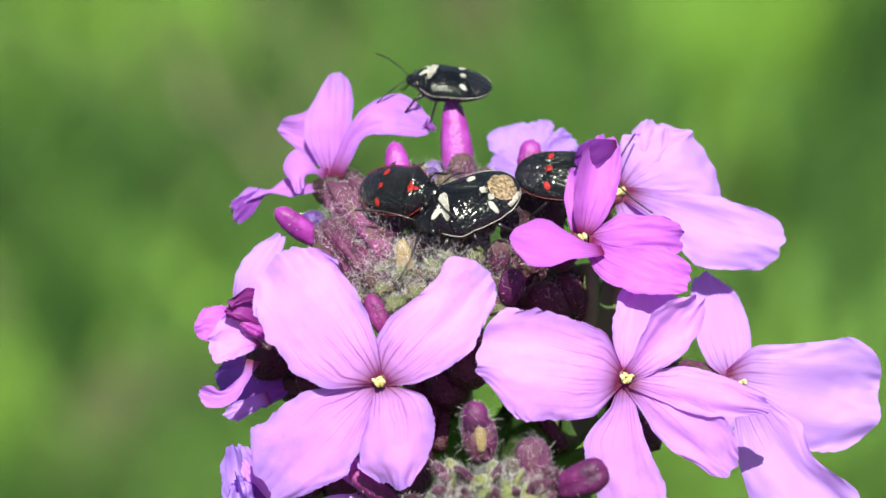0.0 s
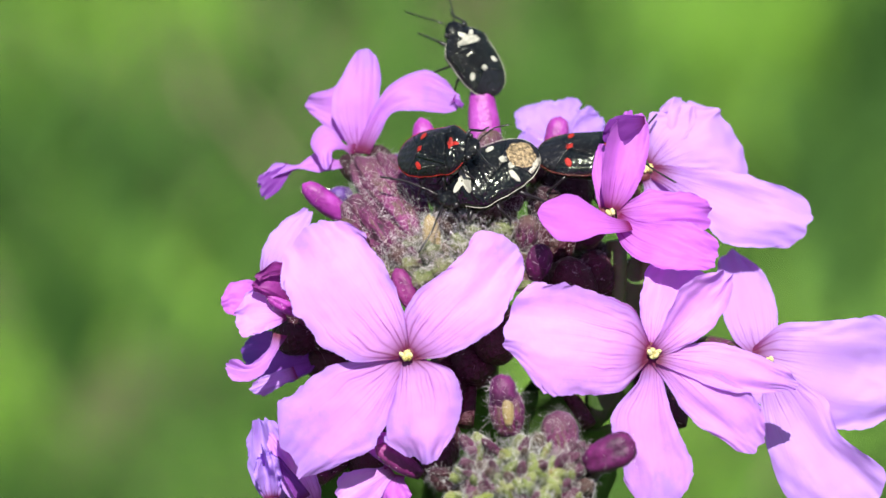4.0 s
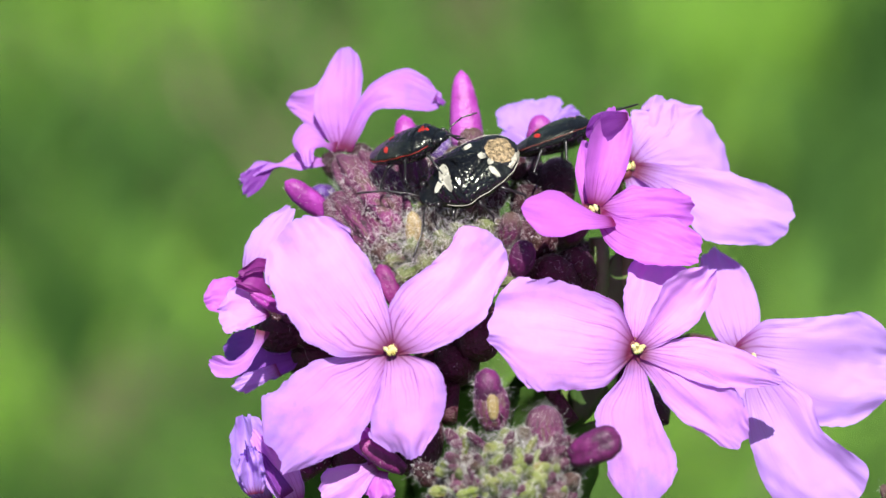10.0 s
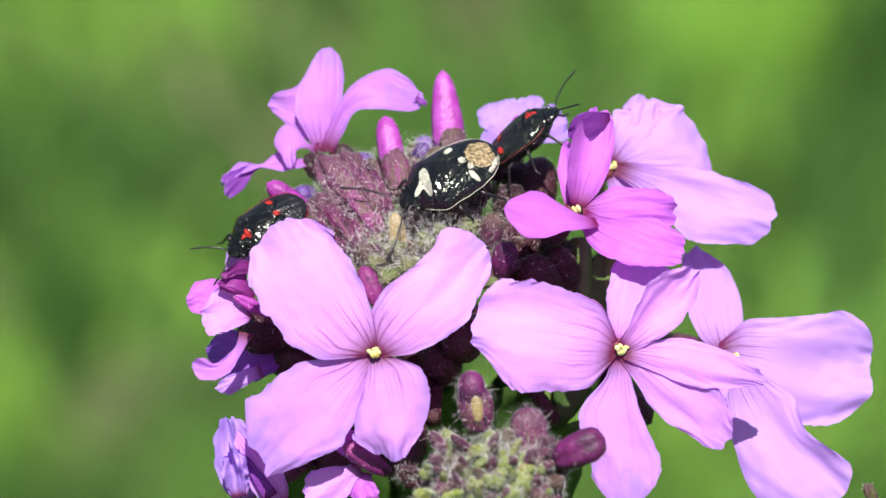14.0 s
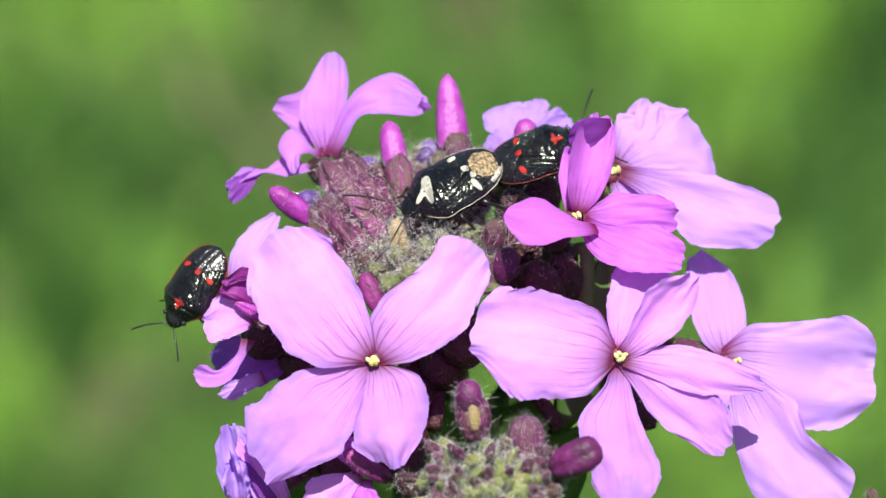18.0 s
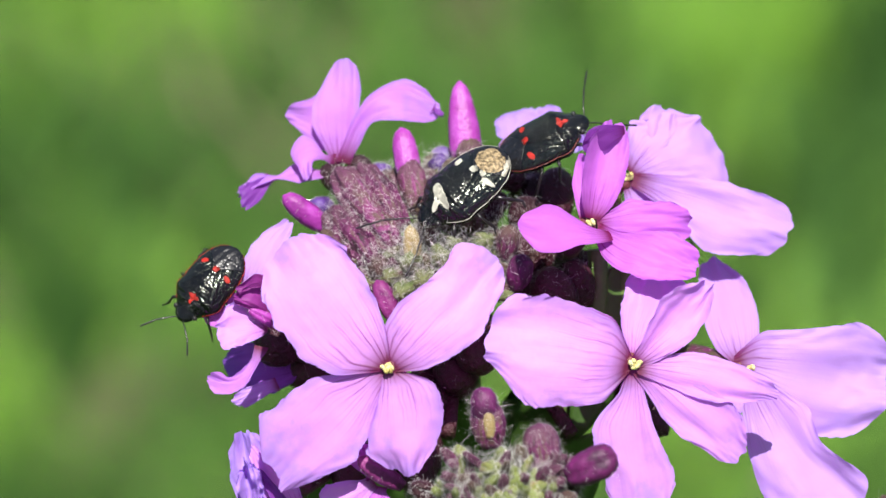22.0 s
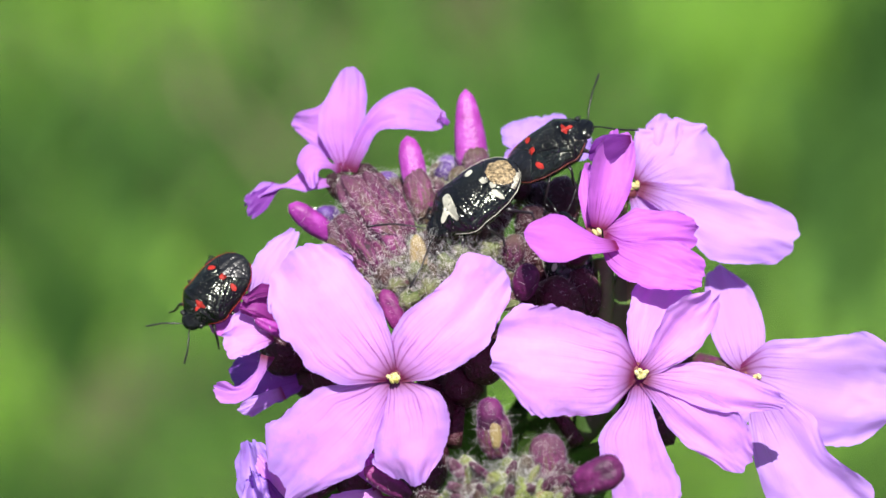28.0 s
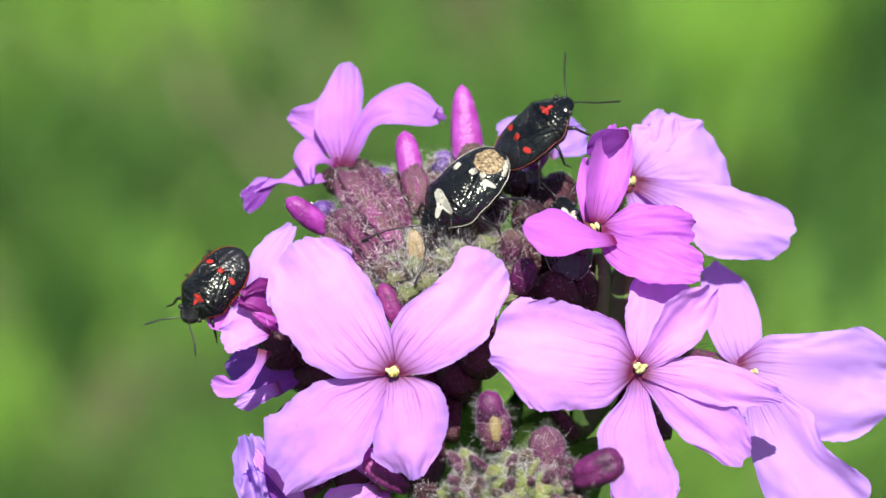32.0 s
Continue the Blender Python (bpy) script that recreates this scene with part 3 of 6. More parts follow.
# Half-open flowers on the shaded side.
fl = flower((-12.77, -5.35, 0.0), (-7.36, -4.65, -4.0), label="half-open lilac flower with curled petals", seed=17)
petal(fl, (-14.26, -2.68, -1.0), (-11.60, 2.47, -2.0), (0.82, 0.99, 0.89, 0.96, 0.87), (0.89, 1.13, 1.14, 0.86, 0.44), (-0.25, 0.1, 1), (-0.7, 0.1, 0.4), curl=0.3, seed=32, ruffle=0.25, material=PALE)
petal(fl, (-13.05, -4.77, 0.8), (-16.37, -4.85, 2.2), (1.17, 1.38, 1.61, 1.45, 0.56), (0.86, 1.18, 1.41, 1.56, 1.84), (-0.35, 0.15, 1), (0.0, 0.1, 0.5), curl=0.4, cup=0.5, ruffle=0.5, seed=34)
# Inner petal, its shade painted in with the dark VIOLET.
petal(fl, (-10.80, -7.29, -3.4), (-16.00, -7.60, -3.0), (1.09, 1.59, 1.57, 1.49, 1.39), (1.47, 1.87, 2.14, 2.04, 1.16), (0.1, 0.1, 1), (0.2, -0.2, 0.2), material=VIOLET, ruffle=0.9, curl=0.5, seed=37)
petal(fl, (-13.34, -6.25, 1.4), (-16.89, -8.28, 2.6), (0.39, 0.51, 0.46, 0.31, 0.69), (0.22, 0.28, 0.72, 1.05, 1.01), (-0.2, 0.3, 1), (0.9, -2.2, 0.4), cup=0.5, ruffle=0.3, seed=36, material=ORCHID)
petal(fl, (-12.35, -8.85, -1.4), (-15.28, -10.09, -1.5), (0.51, 0.61, 0.59, 0.57, 0.57), (0.38, 0.44, 0.50, 0.56, 0.60), (0.0, 0.2, 1), (0, 0, 0.2), material=PALE, seed=47)
petal(fl, (-12.81, -3.88, 1.2), (-15.25, -2.86, 2.6), (0.50, 1.75, 2.04, 1.29, 0.66), (0.42, 0.41, 0.40, 0.37, 0.37), (-0.2, 0.3, 1), (0.0, 0.2, 0.8), WINE, cup=-0.7, ruffle=0.6, rough_edge=0.02, seed=51)
petal(fl, (-13.08, -1.88, 2.4), (-15.04, -2.33, 3.0), (0.56, 0.71, 0.52, 0.29, 0.13), (0.33, 0.35, 0.34, 0.40, 0.51), (0.2, -0.3, 1), (0.0, 0.2, 0.3), WINE, ruffle=0.3, rough_edge=0.02, seed=52)
petal(fl, (-14.71, -4.04, -1.5), (-17.46, -4.08, -1.0), (1.33, 1.48, 1.37, 1.27, 0.75), (1.08, 1.16, 1.21, 0.99, 0.86), (-0.3, 0.2, 1), (0, 0.2, 0.4), material=MAGENTA, ruffle=0.3, rough_edge=0.03, seed=54)
# Crumpled flower low on the shaded side.
fl = flower((-12.22, -16.80, 2.0), (-6.95, -13.14, -3.0), label="crumpled violet flower", seed=19)
petal(fl, (-13.09, -17.72, 2.1), (-14.60, -11.86, 2.7), (0.69, 0.92, 1.11, 1.25, 1.15), (1.26, 1.57, 1.53, 1.25, 0.67), (-0.3, 0.1, 1), (-0.3, 0.1, 0.5), HAZY, ruffle=0.8, seed=38, rough_edge=0.10)
petal(fl, (-13.75, -17.2, 3.9), (-14.35, -13.9, 4.2), (0.75, 0.85, 0.90, 0.85, 0.6), (0.75, 0.85, 0.85, 0.80, 0.6), (-0.1, 0.1, 1), (0.0, 0.1, 0.5), HAZY, ruffle=2.0, seed=39, rough_edge=0.12)
petal(fl, (-10.9, -17.9, 2.8), (-13.9, -12.9, 3.2), (1.0, 1.15, 1.15, 1.0, 0.7), (1.1, 1.25, 1.2, 1.0, 0.7), (0.2, 0.1, 1), (0.1, 0.1, 0.5), LILAC, ruffle=0.7, seed=48, rough_edge=0.10)
petal(fl, (-11.60, -17.26, 3.7), (-13.49, -14.39, 4.1), (0.48, 0.43, 0.34, 0.25, 0.21), (0.50, 0.44, 0.38, 0.29, 0.19), (0.0, 0.1, 1), (0.0, 0.0, 0.3), DUSKY, ruffle=0.3, seed=49)
# Flower beneath the broad one.
fl = flower((-5.70, -15.57, 4.0), (-3.85, -12.34, -2.0), seed=21)
petal(fl, (-5.70, -15.25, 4.5), (-9.10, -17.44, 4.8), (0.57, 1.05, 1.42, 1.50, 1.27), (0.57, 1.05, 1.42, 1.50, 1.27), (0.0, 0.1, 1), (0, 0, 0.4), seed=40)
petal(fl, (-5.77, -15.02, 4.6), (-6.76, -12.74, 4.6), (0.38, 0.70, 0.95, 1.00, 0.85), (0.38, 0.70, 0.95, 1.00, 0.85), (0.0, 0.1, 1), (0, 0, 0.4), MAGENTA, seed=41)
petal(fl, (-5.32, -15.56, 4.4), (-5.69, -17.44, 4.8), (0.46, 0.84, 1.14, 1.20, 1.02), (0.46, 0.84, 1.14, 1.20, 1.02), (0.0, 0.1, 1), (0, 0, 0.4), MAGENTA, seed=42)

# Buds with coloured tips, each on a hairy calyx.
bud("bud", (0.55, 6.4, -7.0), (0.01, 11.96, -7.5), 1.16, BUD, 40, "tall magenta bud", 0.06, 0.42, hair=0.3, fat=0.12)
bud("bud", (1.18, 5.06, -6.0), (0.48, 8.12, -6.8), 1.0, CALYX, 260, seed=2)
bud("bud", (-3.17, 4.27, -4.6), (-4.0, 8.71, -5.2), 0.9, BUD, 40, "small magenta bud", 0.05, 0.8)
bud("bud", (-2.71, 2.71, -4.0), (-3.5, 6.6, -4.6), 1.0, SEPAL, 320, seed=3, lobes=0.2, uneven=0.25)
bud("bud", (-8.88, 1.62, -3.0), (-12.03, 4.01, -2.0), 0.80, BUD, 50, "magenta bud", 0.06, 0.8)
bud("bud", (-11.90, -4.95, 1.0), (-14.32, -3.64, 2.0), 0.42, BUD, 20, "wrinkled magenta bud", 0.3, 0.6, seed=78)
bud("bud", (5.07, 6.15, -6.0), (5.62, 8.88, -6.2), 0.80, BUD, 20, "magenta bud", 0.05, 1.2)
bud("bud", (3.83, -2.30, 1.0), (4.35, -0.00, 2.0), 0.85, PLUM, 80, "small plum-coloured bud", seed=5)
bud("bud", (-4.19, -4.57, 3.0), (-5.6, -1.7, 3.0), 0.7, PLUM, 60, "plum-coloured bud", seed=6)
# Calyces in DARK have the shade of the crevices put into their colour.
bud("bud", (7.33, -4.63, -2.0), (5.74, -1.15, 1.0), 1.5, DARK, 220, "red calyx darkened for the shade", seed=7)
bud("bud", (8.49, -3.47, -2.0), (7.68, -0.38, -0.5), 1.1, DARK, 160, "red calyx darkened for the shade", seed=8)
for k, (a, b, r) in enumerate((((-4.5, 0.5, -0.7), (-8.5, 5.9, -5.0), 1.12), ((-3.9, 1.9, -2.0), (-7.0, 6.1, -5.6), 1.0), ((-6.0, -0.5, 0.2), (-8.9, 3.1, -2.6), 1.05), ((-5.3, 1.5, -1.2), (-8.0, 4.3, -3.6), 0.85), ((-7.4, -0.9, 0.3), (-9.3, 1.5, -1.4), 0.9))):
    bud("calyx", a, b, r, SEPAL if k != 4 else CALYX, 420, "purple streaked hairy calyx under a flower", 0.32, 1.4, 0.5, seed=19 + k, fat=0.3, uneven=0.35)
bud("bud", (-2.99, -1.15, 0.0), (-3.37, 1.99, 0.6), 0.62, STRAW, 240, "straw-coloured withered bud", 0.3, 0.5, 0.5, seed=11)
bud("bud", (3.08, -0.38, -1.0), (3.45, 2.00, -0.2), 0.8, CALYX, 200, seed=12)
bud("bud", (4.06, 1.55, -3.0), (5.22, 3.87, -3.0), 1.2, DARK, 200, seed=13)
bud("bud", (-1.55, 5.47, -7.0), (-1.16, 6.95, -7.0), 0.8, INDIGO, 120, "violet bud", seed=14, lobes=0.3, uneven=0.4)
bud("bud", (-6.64, 3.87, -6.2), (-9.53, 5.97, -6.4), 1.0, DARK, 90, "purple calyx darkened for the shade", seed=15)
bud("bud", (-5.86, 4.26, -6.4), (-7.35, 6.76, -6.8), 0.9, DARK, 90, "purple calyx darkened for the shade", seed=16)
# Dark fillers behind the bugs: the shade there is in their colour.
bud("bud", (5.82, 0.76, -6.0), (7.00, 5.98, -6.8), 1.5, DARK, 260, "hairy calyx with its shade in the colour", seed=17)
bud("bud", (4.86, 2.32, -6.5), (5.65, 5.59, -7.2), 1.2, DARK, 200, "hairy calyx with its shade in the colour", seed=18)
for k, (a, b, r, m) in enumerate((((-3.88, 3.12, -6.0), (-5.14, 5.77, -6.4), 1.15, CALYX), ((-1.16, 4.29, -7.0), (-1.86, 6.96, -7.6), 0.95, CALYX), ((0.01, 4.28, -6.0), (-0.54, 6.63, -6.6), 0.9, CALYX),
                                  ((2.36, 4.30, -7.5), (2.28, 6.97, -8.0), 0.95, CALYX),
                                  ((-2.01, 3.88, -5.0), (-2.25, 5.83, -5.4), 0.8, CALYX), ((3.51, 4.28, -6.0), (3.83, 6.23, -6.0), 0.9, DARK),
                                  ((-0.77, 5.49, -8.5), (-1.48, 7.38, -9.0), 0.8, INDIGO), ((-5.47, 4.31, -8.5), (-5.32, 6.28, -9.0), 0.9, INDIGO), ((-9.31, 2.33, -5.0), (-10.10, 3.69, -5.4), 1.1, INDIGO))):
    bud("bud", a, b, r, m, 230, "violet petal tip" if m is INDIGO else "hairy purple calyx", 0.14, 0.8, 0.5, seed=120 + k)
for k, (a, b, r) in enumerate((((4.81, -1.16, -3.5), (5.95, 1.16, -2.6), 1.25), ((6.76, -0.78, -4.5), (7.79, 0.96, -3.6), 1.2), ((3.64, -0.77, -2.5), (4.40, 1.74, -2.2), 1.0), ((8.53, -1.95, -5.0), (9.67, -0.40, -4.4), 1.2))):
    bud("bud", a, b, r, DARK, 200, "red hairy calyx darkened for the shade", 0.14, 0.8, 0.5, seed=140 + k)
# The tight young buds on top of the head, small in the middle, larger and purple outside.
for k, (x, y, z, r, m) in enumerate((
        (*(-5.21, -0.84, 1.0), 0.95, CALYX), (*(-3.82, -2.48, 2.4), 0.8, YOUNG), (*(-2.45, -1.72, 1.8), 0.85, YOUNG), (*(-1.23, -0.19, 0.6), 0.9, YOUNG),
        (*(-0.00, -1.15, 1.4), 0.85, YOUNG), (*(1.54, 0.77, -0.4), 0.9, YOUNG), (*(-1.53, -3.05, 2.6), 0.75, YOUNG), 
        (*(-6.27, -2.49, 1.2), 0.9, CALYX), (*(0.77, 2.12, -2.0), 1.0, CALYX), (*(-2.23, 1.35, -1.2), 0.95, CALYX), (*(2.38, -1.15, 0.4), 0.9, CALYX),
        (*(2.33, 3.29, -3.6), 1.0, DARK), (*(-0.77, 2.90, -3.2), 1.0, CALYX), (*(-4.59, -1.53, 1.8), 0.7, YOUNG),
        (*(-3.21, -0.57, 1.2), 0.75, YOUNG), (*(-0.38, 0.57, 0.4), 0.7, YOUNG), (*(-0.84, -2.10, 2.2), 0.7, YOUNG), (*(0.77, -0.19, 0.6), 0.75, CALYX),
        (*(2.92, 0.77, -1.0), 0.8, CALYX), (*(-2.67, -3.24, 3.0), 0.7, YOUNG))):
    c = Vector((x, y, z))
    d = (c - Vector(CORE)).normalized()
    bud("bud", c - d * 1.9, c + d * 1.4, r * 0.82, m, 260, "hairy young bud", 0.34, 0.9, 0.5, seed=20 + k, fat=0.4, uneven=0.3)
# Loose sepals and very small buds that fill the gaps between them.
rnd = random.Random(77)
for k in range(120):
    x, y = rnd.uniform(-7.4, 3.0), rnd.uniform(-3.0, 4.6)
    if y > 0.6 - 0.6 * (x + 4.0) and x < -3.0 and k % 3:
        continue
    c = Vector((x, y, 1.9 - (y + 3.07) * 0.94 - 0.035 * (x + 2.2) ** 2 + rnd.uniform(-0.2, 0.5)))
    d = (c - Vector(CORE)).normalized() + Vector([rnd.gauss(0, 0.45) for _ in range(3)])
    inner = (x + 1.8) ** 2 + (y + 1.0) ** 2 < 9
    m = rnd.choice((YOUNG, YOUNG, CALYX) if inner else (CALYX, CALYX, SEPAL, YOUNG, DARK))
    bud("bud", c - d.normalized() * 1.0, c + d.normalized() * rnd.uniform(0.9, 1.5), rnd.uniform(0.26, 0.46), m, 80, "small hairy bud", 0.25, 0.6, 0.5, seed=200 + k, uneven=0.2)
# Buds of the side shoot in front.
bud("bud", (2.15, -12.69, 11.0), (1.60, -9.4, 11.4), 1.2, SEPAL, 260, "hairy purple bud", 0.08, 0.7, 0.7, seed=40)
bud("bud", (1.85, -11.6, 11.3), (1.47, -8.64, 11.9), 0.95, PLUM, 160, "mauve bud tip", 0.06, 0.9, seed=43)
bud("bud", (2.02, -12.0, 12.0), (1.84, -10.1, 12.2), 0.44, STRAW, 130, "yellow sepal", 0.08)
bud("bud", (5.65, -14.55, 11.0), (5.20, -11.03, 11.5), 1.3, SEPAL, 320, "hairy purple bud", 0.10, 0.8, 0.55, seed=41)
bud("bud", (7.10, -14.46, 13.5), (10.26, -13.02, 14.5), 1.12, PLUM, 30, "dark plum bud", 0.24, 1.3, seed=42)
for k, (x, y, z, r, m) in enumerate((
        (*(2.21, -14.30, 12.8), 0.85, FRESH), (*(0.54, -15.07, 12.0), 0.95, CALYX), (*(3.69, -15.02, 13.4), 0.9, FRESH), (*(1.83, -16.30, 13.8), 0.9, FRESH),
        (*(4.80, -16.14, 13.2), 0.95, FRESH), (*(-0.76, -16.42, 11.0), 1.0, CALYX), (*(6.85, -16.16, 12.6), 0.95, CALYX), (*(-2.26, -15.75, 9.0), 1.0, DARK),
        (*(0.21, -13.45, 10.6), 0.75, FRESH), (*(3.89, -13.40, 11.8), 0.85, CALYX), (*(7.50, -15.08, 11.8), 0.8, CALYX), (*(3.12, -16.10, 14.2), 0.75, FRESH),
        (*(1.09, -15.58, 13.2), 0.7, FRESH), (*(5.74, -15.04, 12.8), 0.75, CALYX), (*(2.77, -13.39, 12.2), 0.65, FRESH), (*(-0.02, -16.91, 12.6), 0.8, CALYX),
        (*(4.24, -16.85, 14.0), 0.8, FRESH), (*(5.91, -17.24, 13.4), 0.8, CALYX))):
    c = Vector((x, y, z))
    d = (c - Vector((2.65, -18.61, 4.0))).normalized()
    bud("bud", c - d * 1.9, c + d * 1.4, r * 0.72, m, 300, "hairy young bud", 0.34, 0.9, 0.5, seed=60 + k, fat=0.4, uneven=0.3)
mid = Vector((2.66, -15.69, 12.4))
for k in range(90):
    x, y = rnd.uniform(-4.4, 4.4), rnd.uniform(-2.2, 2.4)
    c = mid + Vector((x, y, 1.5 - 0.08 * x * x - 0.14 * y * y + rnd.uniform(-0.2, 0.5)))
    d = Vector((x * 0.15, 0.35 + y * 0.2, 0.8)) + Vector([rnd.gauss(0, 0.35) for _ in range(3)])
    m = rnd.choice((FRESH, FRESH, CALYX, SEPAL) if -1.6 < x < 2.6 else (CALYX, SEPAL, SEPAL, FRESH))
    bud("bud", c - d.normalized() * 0.9, c + d.normalized() * rnd.uniform(0.8, 1.3), rnd.uniform(0.24, 0.42), m, 90, "small hairy bud", 0.25, 0.6, 0.5, seed=300 + k, uneven=0.2)
bud("bud", (29.39, -17.65, 0.0), (28.70, -16.34, 0.0), 0.42, CALYX, 30, "small brown bud", seed=99)
bud("bud", (-3.80, -15.53, 5.0), (-6.81, -13.60, 6.0), 0.7, PLUM, 30, "plum-coloured bud", seed=71)

# Calyces of spent flowers round the stem, under the petals, their colour darkened for the shade.
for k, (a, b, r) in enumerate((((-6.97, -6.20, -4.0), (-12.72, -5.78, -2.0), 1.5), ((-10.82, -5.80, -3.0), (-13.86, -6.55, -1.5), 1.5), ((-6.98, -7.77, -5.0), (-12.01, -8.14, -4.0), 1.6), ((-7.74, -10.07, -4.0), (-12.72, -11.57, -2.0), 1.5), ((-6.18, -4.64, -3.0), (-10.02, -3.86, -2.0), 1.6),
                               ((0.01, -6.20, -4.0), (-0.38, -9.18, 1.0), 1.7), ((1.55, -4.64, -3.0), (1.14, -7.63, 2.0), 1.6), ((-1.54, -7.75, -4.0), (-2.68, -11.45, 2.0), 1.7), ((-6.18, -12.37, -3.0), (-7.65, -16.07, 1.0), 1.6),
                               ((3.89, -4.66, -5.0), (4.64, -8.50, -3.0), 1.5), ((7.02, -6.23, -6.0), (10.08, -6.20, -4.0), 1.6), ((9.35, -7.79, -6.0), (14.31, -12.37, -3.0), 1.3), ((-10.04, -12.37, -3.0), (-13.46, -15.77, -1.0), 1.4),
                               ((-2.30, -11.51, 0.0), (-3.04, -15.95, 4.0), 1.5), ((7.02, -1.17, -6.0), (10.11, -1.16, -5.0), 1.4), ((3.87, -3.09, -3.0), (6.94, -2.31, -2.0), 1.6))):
    bud("calyx", a, b, r, DARK, 60, "hairy calyx darkened for the shade", seed=80 + k)

# A net of longer hairs that mats the young buds together.
for at, spread, n, words in (((-2.10, -0.57, 2.2), (4.6, 2.6, 1.3), 2800, "fine silvery hairs over the young buds"), ((-6.15, 1.92, -0.6), (3.2, 3.4, 1.2), 1500, "fine silvery hairs over the calyces"), ((-1.16, 5.43, -4.5), (4.2, 1.9, 0.8), 900, "fine silvery hairs between the buds"),
                             ((3.07, 0.77, -0.5), (2.0, 3.0, 0.8), 600, "fine silvery hairs beside the bugs"),
                             ((2.76, -15.01, 13.6), (3.8, 2.2, 1.2), 2400, "fine silvery hairs over the front buds")):
    rnd = random.Random(n)
    bm = bmesh.new()
    c = Vector(at)
    spots = []
    for _ in range(n):
        x, y = rnd.uniform(-1, 1), rnd.uniform(-1, 1)
        if x * x + y * y < 1:
            z = spread[2] * (1 - x * x - y * y) - 0.9 + rnd.gauss(0, 0.35)
            spots.append((c + Vector((x * spread[0], y * spread[1], z)), Vector((x * 0.5, 0.3 + y * 0.5, 0.6))))
    fuzz(bm, spots, 0.75, rnd, 0.0065, 1.4)
    tagged(on_plant("hairs", bm, HAIR, words), kind="stuff")

# Stems, pedicels and leaves.
DOWN = HEAD.to_3x3().inverted() @ Vector((0, 0, -1))
core = Vector(CORE)
root = (HEAD.inverted() @ Vector((0.002, 0.004, 0.0))) / MM
bm = bmesh.new()
tube(bm, [core + Vector((0, 0, 5)), core + Vector((0.5, -3, 1)), core + Vector((1, -9, -3))] + curve3(core + DOWN * 22, core + DOWN * 300 + Vector((4, 0, 0)), root, 12),
     [3.2, 2.6, 2.2] + [2.0 + 0.12 * i for i in range(13)], 14)
on_plant("stem", bm, STEM, "green hairy stem")
bm = bmesh.new()
tube(bm, curve3(core + DOWN * 26, Vector((1.91, -21.76, 2.0)), Vector((2.60, -16.83, 10.0)), 8), [1.1 + 0.06 * i for i in range(9)], 10)
on_plant("side_shoot", bm, STEM, "green side shoot")
for a, b, c, r in (((4.0, -14.0, -8.0), (12.6, -6.0, -3.0), (11.6, 0.2, -2.4), 0.8), ((7.0, -14.0, -6.0), (10.0, -6.0, -2.4), (9.4, 0.3, -1.8), 0.7), (CORE, (12.0, -4.0, -9.0), (12.4, 0.8, -6.0), 0.7)):
    bm = bmesh.new()
    tube(bm, curve3(a, b, c, 8), r, 10)
    on_plant("pedicel", bm, STEM, "green pedicel in the shade")
# Pedicels in the same shade-darkened colour.
for a, b, c in ((CORE, (7.76, -3.10, -4.0), (9.28, -6.18, -3.0)), (CORE, (3.88, -6.20, -4.0), (7.71, -12.34, -2.0)), (CORE, (-3.88, -7.77, -5.0), (-9.29, -8.52, -4.0)),
                (CORE, (0.00, -7.71, -2.0), (-0.77, -12.21, 2.0)), (CORE, (-6.21, -3.11, -5.0), (-10.87, -6.21, -5.0)), (CORE, (10.19, -1.56, -8.0), (11.36, -4.69, -8.0))):
    bm = bmesh.new()
    tube(bm, curve3(a, b, c, 8), 0.55, 8)
    on_plant("pedicel", bm, DARK, "thin pedicel darkened for the shade")


def leaf(base, tip, half, facing, bend):
    b, e = Vector(base), Vector(tip)
    bm = bmesh.new()
    c = (b + e) / 2 + Vector(bend)
    rows = []
    for i in range(15):
        s = i / 14
        p = b * (1 - s) ** 2 + c * 2 * s * (1 - s) + e * s * s
        t = ((c - b) * (1 - s) + (e - c) * s).normalized()
        n0 = Vector(facing)
        n0 = (n0 - t * n0.dot(t)).normalized()
        side = n0.cross(t)
        w = half * (math.sin(math.pi * min(1, s * 0.96 + 0.03)) ** 0.8)
        rows.append([(p + side * x * w * (1 + 0.06 * math.sin(i * 2.2)) + n0 * (abs(x) * 0.35 * w + lift)) * MM
                     for x, lift in ((-1, 0), (-0.5, 0), (0, 0), (0.5, 0), (1, 0), (0.5, -0.25), (0, -0.3), (-0.5, -0.25))])
    loft(bm, rows)
    return on_plant("leaf", bm, LEAF, "green hairy lance-shaped leaf")


leaf(core + DOWN * 20, (6.75, -9.64, -2.0), 3.4, (0, 0.4, 1), (3, 0, 2))
leaf(core + DOWN * 24, (3.43, -11.64, 2.0), 2.4, (0, 0.4, 1), (1, 0, 2))
leaf(core + DOWN * 24, (10.21, -1.57, -9.0), 2.6, (0, 0.2, 1), (3, 1, 0))
leaf((8.0, -12.5, -3.4), (10.9, -0.4, -2.2), 1.9, (0.1, 0.1, 1), (0.6, 0, 0))
leaf(core + DOWN * 26, (9.28, -12.37, -3.0), 4.2, (0.1, 0.2, 1), (2, 0, 1))
leaf(core + DOWN * 22, (1.54, -9.61, -1.0), 3.0, (-0.1, 0.3, 1), (-1, 0, 2))
leaf(core + DOWN * 24, (-11.62, -10.85, -4.0), 3.4, (-0.2, 0.3, 1), (-2, 0, 1))
